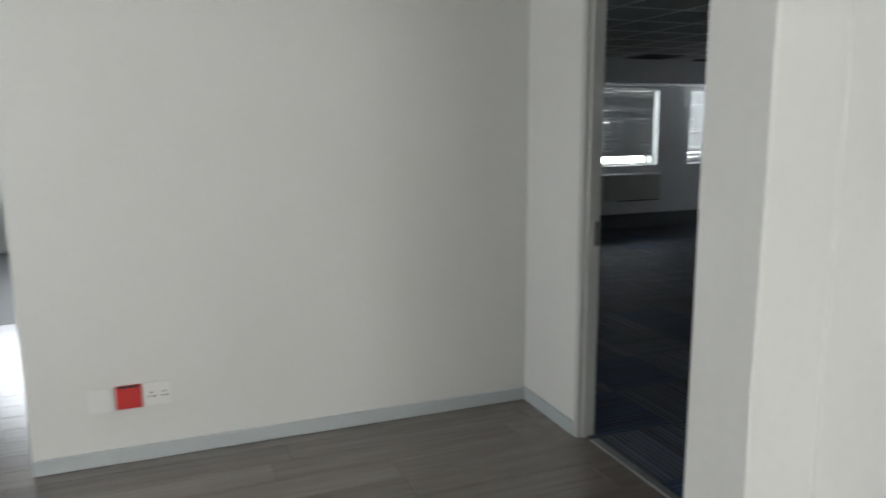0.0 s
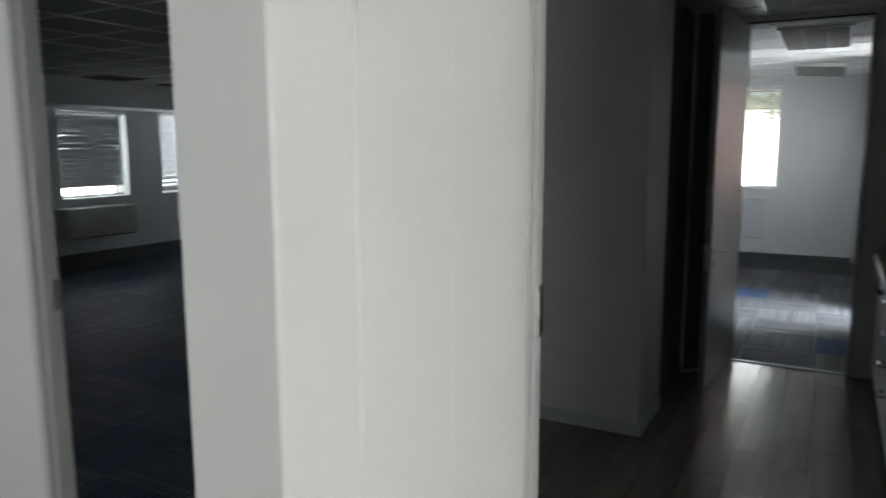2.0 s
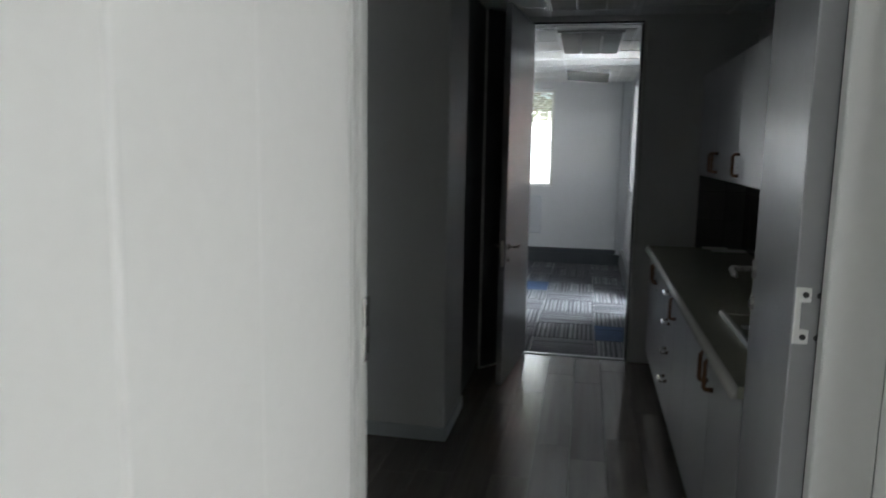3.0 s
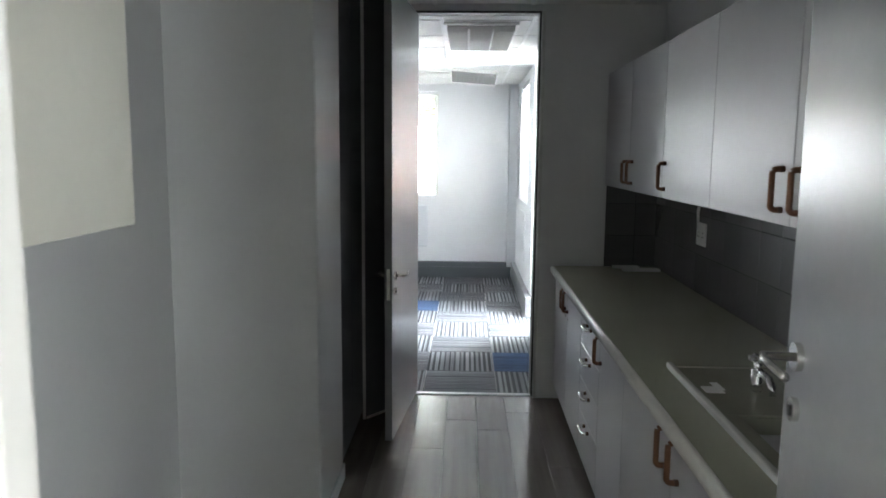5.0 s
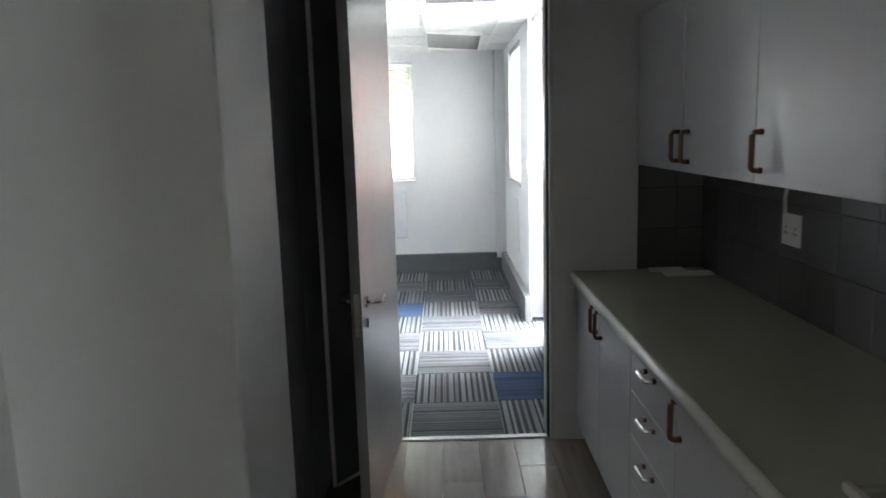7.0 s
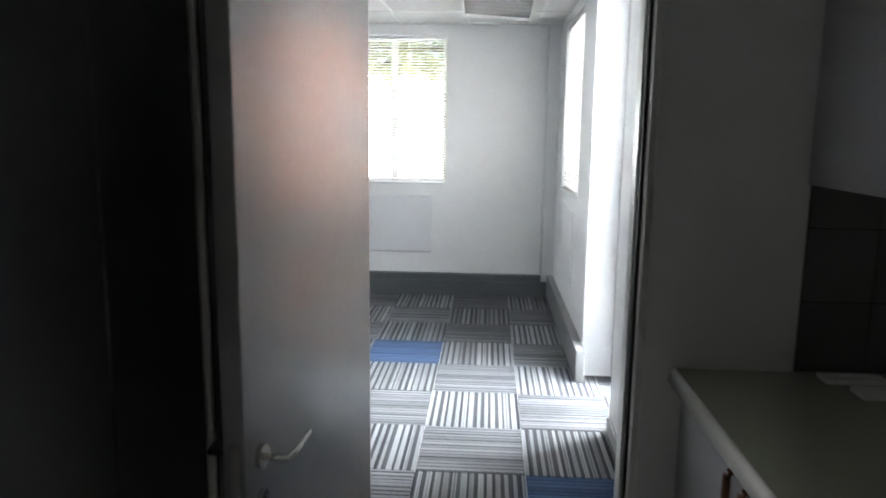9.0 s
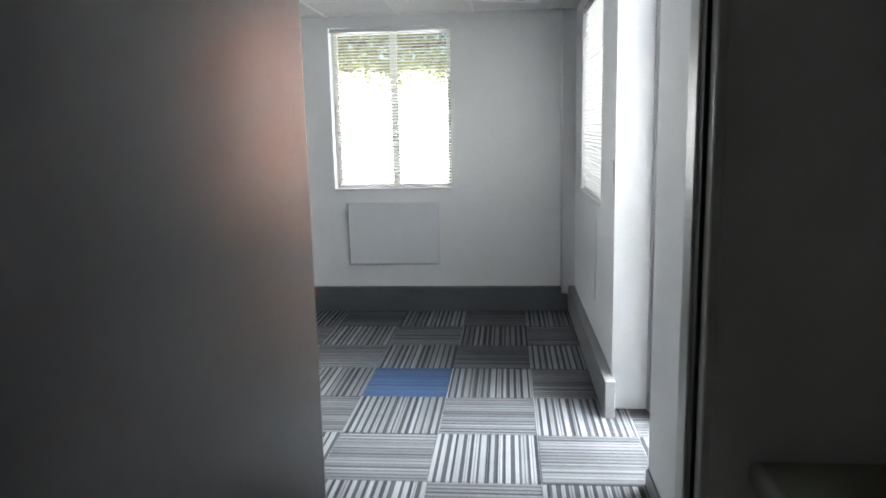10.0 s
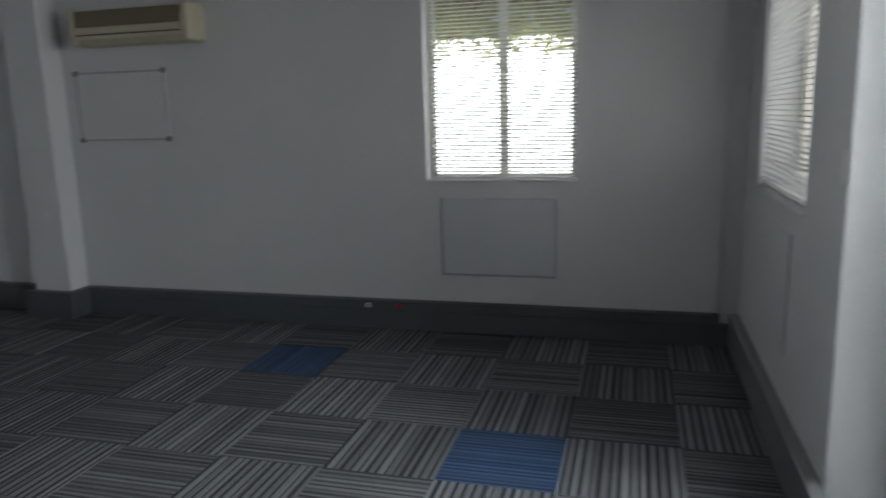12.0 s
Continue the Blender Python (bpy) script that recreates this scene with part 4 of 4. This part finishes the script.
bm = boxes([(-0.25, -0.235, -0.30, 0.30, -0.02, 0.02), (0.235, 0.25, -0.30, 0.30, -0.02, 0.02), (-0.235, 0.235, -0.30, -0.285, -0.02, 0.02), (-0.235, 0.235, 0.285, 0.30, -0.02, 0.02)], 0.002)
bm.transform(tilt)
part("tilted_rim", bm, M_TBAR, vent)
for k in range(1, 7):
    y = -0.30 + 0.6 * k / 7
    bm = box(-0.235, 0.235, y - 0.002, y + 0.002, -0.018, 0.018)
    bm.transform(tilt)
    part("louvre_blade", bm, M_LOUVRE, vent)
bm = box(-0.235, 0.235, -0.285, 0.285, 0.010, 0.013)
bm.transform(tilt)
part("diffuser", bm, M_TBAR, vent)
part("hanger", rod([(0.05, 2.35, ROOM_H - 0.10), (0.05, 2.35, ROOM_H - 0.004)], 0.004, 6), M_ALU, vent)
for (x, y, lx, ly) in ((-8.0, -0.75, 0.55, 0.55), (-8.02, 0.65, 0.16, 1.1)):
    cv = base("ceiling_vent", x + lx / 2, y, 2.45, "dark air grille in the office ceiling", "vent", "office ceiling vents")
    part("grille_frame", boxes([(x, x + lx, y - ly / 2, y + ly / 2, 2.436, 2.4445)], 0.002), M_VENT, cv)
    for k in range(1, 6):
        part("slat", box(x + lx * k / 6 - 0.004, x + lx * k / 6 + 0.004, y - ly / 2 + 0.01, y + ly / 2 - 0.01, 2.428, 2.436), M_VENT, cv)

# ---- carpeted room ----
ac = base("air_conditioner", -3.68, 3.43, 2.03, "ivory split air conditioner high on the wall", "air conditioner")
bm = bmesh.new()
prof = [(3.528, 2.03), (3.40, 2.035), (3.335, 2.07), (3.325, 2.12), (3.33, 2.20), (3.36, 2.262), (3.42, 2.282), (3.528, 2.282)]
ends = [[bm.verts.new((x, y, z)) for y, z in prof] for x in (-4.13, -3.25)]
for k in range(len(prof)):
    q = (k + 1) % len(prof)
    bm.faces.new((ends[0][k], ends[0][q], ends[1][q], ends[1][k]))
bm.faces.new(ends[0])
bm.faces.new(ends[1][::-1])
bmesh.ops.recalc_face_normals(bm, faces=bm.faces[:])
part("body", bm, M_IVORY, ac)
for x0, x1 in ((-4.17, -4.128), (-3.252, -3.19)):
    part("end_cap", box(x0, x1, 3.318, 3.528, 2.028, 2.286, 0.022, 3), M_IVORY, ac)
part("air_outlet", box(-4.12, -3.26, 3.318, 3.36, 2.094, 2.101, 0.001), M_SLOT, ac, "dark air outlet slot")
part("front_grille", box(-4.12, -3.26, 3.319, 3.40, 2.152, 2.262, 0.006), M_ACBROWN, ac, "darker intake band")
part("flap", box(-4.12, -3.26, 3.316, 3.345, 2.103, 2.149, 0.004), M_IVORY, ac)
wb = base("whiteboard", -3.94, 3.515, 1.36, "whiteboard in a thin frame with grey corners", "whiteboard")
part("board", box(-4.32, -3.57, 3.512, 3.528, 1.36, 1.845), M_BOARD, wb)
for x0, x1, z0, z1 in ((-4.33, -3.56, 1.350, 1.362), (-4.33, -3.56, 1.843, 1.855), (-4.33, -4.318, 1.362, 1.843), (-3.572, -3.56, 1.362, 1.843)):
    part("frame_bar", box(x0, x1, 3.505, 3.529, z0, z1, 0.002), M_ALU, wb)
for x in (-4.325, -3.565):
    for z in (1.356, 1.849):
        part("corner_cap", box(x - 0.020, x + 0.020, 3.500, 3.529, z - 0.018, z + 0.018, 0.005, 2), M_TRUNK2, wb, "grey plastic corner")

# ---- office beyond the doorway ----
oa = base("air_conditioner", -8.56, -0.47, 0.44, "grey-beige air conditioner under the office window", "air conditioner")
part("body", box(-8.70, -8.46, -1.00, 0.02, 0.44, 0.83, 0.02, 2), M_ACGREY, oa)
part("top_grille", box(-8.62, -8.49, -0.72, -0.02, 0.826, 0.834), M_SLOT, oa, "dark top grille")
part("end_cap", box(-8.695, -8.45, -1.02, -0.80, 0.435, 0.832, 0.02, 2), M_ACGREY, oa)
part("under_slot", box(-8.66, -8.48, -0.72, 0.0, 0.425, 0.442), M_SLOT, oa)

# ---- garden outside ----


def brick_wall():
    """A face-brick garden wall running out from the building beside the glazed door."""
    ob = base("brick_wall", 1.7, 1.7, -0.06, "sunlit red-brown face-brick garden wall beside the glazed door", "brick wall", kind="structure")
    part("core", box(0.705, 3.2, 1.632, 1.84, -0.06, 2.30), M_MORTAR, ob)
    part("coping", box(0.705, 3.24, 1.60, 1.87, 2.302, 2.36, 0.008, 2), M_PLASTER, ob, "pale plastered coping")
    meshes = {}
    for r in range(22):
        x = 0.71 - (r % 2) * 0.15
        z = -0.005 + r * 0.105
        while x < 3.2:
            a, b = max(x, 0.71), min(x + 0.29, 3.2)
            if b - a > 0.04:
                w = round(b - a, 2)
                if w not in meshes:
                    meshes[w] = mesh_of("brick", box(-w / 2, w / 2, -0.010, 0.05, -0.0475, 0.0475, 0.003))
                    meshes[w].materials.append(M_BRICK)
                k = new("brick", meshes[w])
                k.parent = ob
                k.matrix_parent_inverse = ob.matrix_basis.inverted()
                k.matrix_basis = pose((a + b) / 2, 1.630 + random.uniform(-0.003, 0.003), z)
            x += 0.30


def shrub(x, y, w, h, seed, label):
    """A leafy border shrub: a few stems and many small leaves in uneven clumps."""
    ob = base("shrub", x, y, -0.06, label, "shrub", "shrubs by the brick wall")
    rng = random.Random(seed)
    bm = bmesh.new()
    tips = []
    for k in range(7):
        top = (x + rng.uniform(-w, w), y + rng.uniform(-0.12, 0.12), h * rng.uniform(0.55, 1.0))
        me = mesh_of("tmp", rod([(x + rng.uniform(-0.05, 0.05), y, -0.06), (x + (top[0] - x) * 0.4, y, top[2] * 0.5), top], 0.008, 6))
        bm.from_mesh(me)
        bpy.data.meshes.remove(me)
        tips += [(top, 0.13), ((x + (top[0] - x) * 0.6, y, top[2] * 0.6), 0.15), ((x + (top[0] - x) * 0.5, y - 0.05, top[2] * 0.3), 0.15)]
    part("stem", bm, M_BARK, ob, "", True)
    verts, faces = [], []
    for k in range(2600):
        (cx, cy, cz), r = rng.choice(tips)
        c = Vector((cx + rng.gauss(0, r), cy + rng.gauss(0, r * 0.6), max(0.0, cz + rng.gauss(0, r))))
        u = Vector((rng.uniform(-1, 1), rng.uniform(-1, 1), rng.uniform(-0.9, 0.7))).normalized()
        v = u.cross(Vector((rng.uniform(-1, 1), rng.uniform(-1, 1), rng.uniform(-1, 1)))).normalized()
        l, q = rng.uniform(0.022, 0.042), rng.uniform(0.010, 0.018)
        i = len(verts)
        verts += [c - u * l, c + v * q, c + u * l, c - v * q]
        faces.append((i, i + 1, i + 2, i + 3))
    me = bpy.data.meshes.new("crown")
    me.from_pydata(verts, [], faces)
    me.materials.append(M_SHRUB)
    cr = new("crown", me)
    cr.parent = ob
    cr.matrix_parent_inverse = ob.matrix_basis.inverted()
    cr["kind"] = "stuff"


def tree(x, y, h, spread, label):
    ob = base("tree", x, y, -0.06, label, "tree", "trees outside")
    limbs = [[(x, y, -0.06), (x + 0.05, y, h * 0.3), (x - 0.04, y + 0.05, h * 0.6)]]
    tips = []
    for k in range(9):
        a = k * 2.4
        t0 = Vector((x - 0.02, y + 0.02, h * (0.42 + 0.02 * k)))
        t1 = t0 + Vector((math.cos(a) * spread * 0.55, math.sin(a) * spread * 0.55, h * 0.16))
        t2 = t1 + Vector((math.cos(a + 0.4) * spread * 0.4, math.sin(a + 0.4) * spread * 0.4, h * random.uniform(-0.05, 0.14)))
        limbs.append([t0, t1, t2])
        tips += [t1, t2, (t1 + t2) / 2]
    bm = bmesh.new()
    for i, pts in enumerate(limbs):
        tmp = rod(pts, 0.11 if i == 0 else 0.035, 8)
        me = mesh_of("tmp", tmp)
        bm.from_mesh(me)
        bpy.data.meshes.remove(me)
    part("trunk", bm, M_BARK, ob, "", True)
    verts, faces = [], []
    rng = random.Random(int(x * 10) + 7)
    for k in range(5200):
        c = rng.choice(tips) + Vector((rng.gauss(0, 0.33), rng.gauss(0, 0.33), rng.gauss(0, 0.24)))
        u = Vector((rng.uniform(-1, 1), rng.uniform(-1, 1), rng.uniform(-0.7, 0.7))).normalized()
        v = u.cross(Vector((rng.uniform(-1, 1), rng.uniform(-1, 1), rng.uniform(-1, 1)))).normalized()
        l, w = rng.uniform(0.05, 0.09), rng.uniform(0.018, 0.03)
        i = len(verts)
        verts += [c - u * l, c + v * w, c + u * l, c - v * w]
        faces.append((i, i + 1, i + 2, i + 3))
    me = bpy.data.meshes.new("crown")
    me.from_pydata(verts, [], faces)
    me.materials.append(M_LEAVES)
    cr = new("crown", me)
    cr.parent = ob
    cr.matrix_parent_inverse = ob.matrix_basis.inverted()
    cr["kind"] = "stuff"


tree(-2.4, 7.6, 4.6, 1.7, "green leafy tree outside the window")
tree(0.3, 7.8, 5.0, 1.7, "green leafy tree beside the boundary wall")
tree(-4.8, 7.9, 4.8, 1.7, "green leafy tree behind the boundary wall")


def overhanging_tree(x, y, label):
    """A low tree whose long limbs hang across the window, leaves drooping in uneven clumps."""
    ob = base("tree", x, y, -0.06, label, "tree", "trees outside")
    rng = random.Random(5)
    bm = bmesh.new()
    limbs = [[(x, y, -0.06), (x + 0.06, y, 1.2), (x + 0.25, y - 0.02, 2.3)]]
    for k in range(5):
        z = 2.35 + 0.11 * k
        limbs.append([(x + 0.22, y, 2.2), (x + 1.2, y - 0.08 * k, z + 0.12), (x + 2.4, y - 0.1 * k, z + rng.uniform(0, 0.1)), (x + 3.6, y - 0.06 * k, z - 0.08)])
    for i, pts in enumerate(limbs):
        me = mesh_of("tmp", rod(pts, 0.09 if i == 0 else 0.011, 7))
        bm.from_mesh(me)
        bpy.data.meshes.remove(me)
    part("trunk", bm, M_BARK, ob, "", True)
    clumps = [(x + rng.uniform(0.1, 3.9), y - rng.uniform(0.0, 0.45), rng.choice((rng.uniform(2.02, 2.3), rng.uniform(2.2, 3.0))), rng.uniform(0.06, 0.15)) for _ in range(110)]
    verts, faces = [], []
    for k in range(6500):
        cx, cy, cz, r = rng.choice(clumps)
        c = Vector((cx + rng.gauss(0, r), cy + rng.gauss(0, 0.08), cz + rng.gauss(0, r * 0.8)))
        u = Vector((rng.uniform(-1, 1), rng.uniform(-1, 1), rng.uniform(-1.2, 0.4))).normalized()
        v = u.cross(Vector((rng.uniform(-1, 1), rng.uniform(-1, 1), rng.uniform(-1, 1)))).normalized()
        l, w = rng.uniform(0.025, 0.05), rng.uniform(0.009, 0.017)
        i = len(verts)
        verts += [c - u * l, c + v * w, c + u * l, c - v * w]
        faces.append((i, i + 1, i + 2, i + 3))
    me = bpy.data.meshes.new("crown")
    me.from_pydata(verts, [], faces)
    me.materials.append(M_LEAVES)
    cr = new("crown", me)
    cr.parent = ob
    cr.matrix_parent_inverse = ob.matrix_basis.inverted()
    cr["kind"] = "stuff"


overhanging_tree(-3.3, 5.32, "low green tree with limbs drooping across the window")
brick_wall()
shrub(1.25, 1.34, 0.20, 1.25, 3, "variegated yellow-green shrub against the brick wall")
shrub(1.85, 1.36, 0.26, 1.1, 4, "low variegated yellow-green shrub against the brick wall")

# ---- floors, piece by piece ----


def planks(name, x0, x1, y0, y1, label):
    ob = base(name, (x0 + x1) / 2, (y0 + y1) / 2, 0, label, "floor", kind="structure")
    w, length = 0.182, 1.22
    bm = box(-w / 2 + 0.0007, w / 2 - 0.0007, -0.5, 0.5, -0.011, 0.0, 0.0012)
    me = mesh_of("plank", bm)
    me.materials.append(M_PLANK)
    rng = random.Random(int(abs(x0) * 10))
    i = 0
    while x0 + i * w < x1:
        y = y0 - rng.uniform(0, length)
        while y < y1:
            a, b = max(y, y0), min(y + length, y1)
            if b - a > 0.02:
                p = new("plank", me)
                p.parent = ob
                p.matrix_parent_inverse = ob.matrix_basis.inverted()
                p.matrix_basis = Matrix.LocRotScale((x0 + (i + 0.5) * w, (a + b) / 2, rng.uniform(-0.0004, 0)), None, (1, b - a - 0.001, 1))
            y += length
        i += 1
    return ob


planks("floor_kitchen", -1.42, 1.0, -5.15, -1.035, "dark grey-brown vinyl plank floor")
planks("floor_lobby", -6.1, 2.4, -9.5, -5.15, "grey-brown vinyl plank floor")
tagged(part("floor_hall", box(2.45, 9.0, -9.5, -5.29, -0.011, -0.0005), M_PLANK), "grey-brown plank floor of the hall", "floor", kind="structure")
tagged(part("floor_side_room", box(-10.0, -6.12, -9.5, -5.06, -0.011, -0.002), M_TRUNK), "dark carpet of the side room", "floor", kind="structure")
tagged(part("floor_doorway", boxes([(-3.25, -0.5, -5.15, -5.0, -0.011, -0.0005)]), M_PLANK), "grey-brown plank strip at the office doorway", "floor", kind="structure")


def tile_mesh(mat):
    me = mesh_of("carpet_tile", box(-0.2492, 0.2492, -0.2492, 0.2492, -0.009, 0.0, 0.002))
    me.materials.append(mat)
    return me


GREY_TILE, FINE_TILE, BLUE_TILE, OFFICE_TILE = tile_mesh(M_CARPET), tile_mesh(M_CARPET_FINE), tile_mesh(M_BLUE), tile_mesh(M_OFFICE)
OFFICE_BLUE_TILE = tile_mesh(M_OFFICE_BLUE)
BLUES = {(0, -1), (-2, 3), (-5, 5)}


def carpet_floor(name, i0, i1, j0, j1, label, blues, plain):
    ob = base(name, (i0 + i1) / 4, (j0 + j1) / 4, 0, label, "floor", kind="structure")
    rng = random.Random(11)
    for i in range(i0, i1):
        for j in range(j0, j1):
            if name == "floor_office" and i >= -12 and j >= -2:
                continue
            t = new("carpet_tile", plain[2] if blues(i, j, rng) else plain[(i + j) % 2])
            t.parent = ob
            t.matrix_parent_inverse = ob.matrix_basis.inverted()
            t.matrix_basis = pose((i + 0.5) * 0.5 + rng.uniform(-0.0006, 0.0006), (j + 0.5) * 0.5, rng.uniform(-0.001, 0), 0, 0, (0 if (i + j) % 2 == 0 else 90) + (180 if rng.random() < 0.5 else 0))
    return ob


carpet_floor("floor_room", -12, 2, -2, 8, "grey striped carpet tiles with a few blue ones", lambda i, j, r: (i, j) in BLUES, (GREY_TILE, FINE_TILE, BLUE_TILE))
carpet_floor("floor_office", -18, -3, -10, 9, "dark striped office carpet tiles with blue ones", lambda i, j, r: r.random() < 0.15, (OFFICE_TILE, OFFICE_TILE, OFFICE_BLUE_TILE))
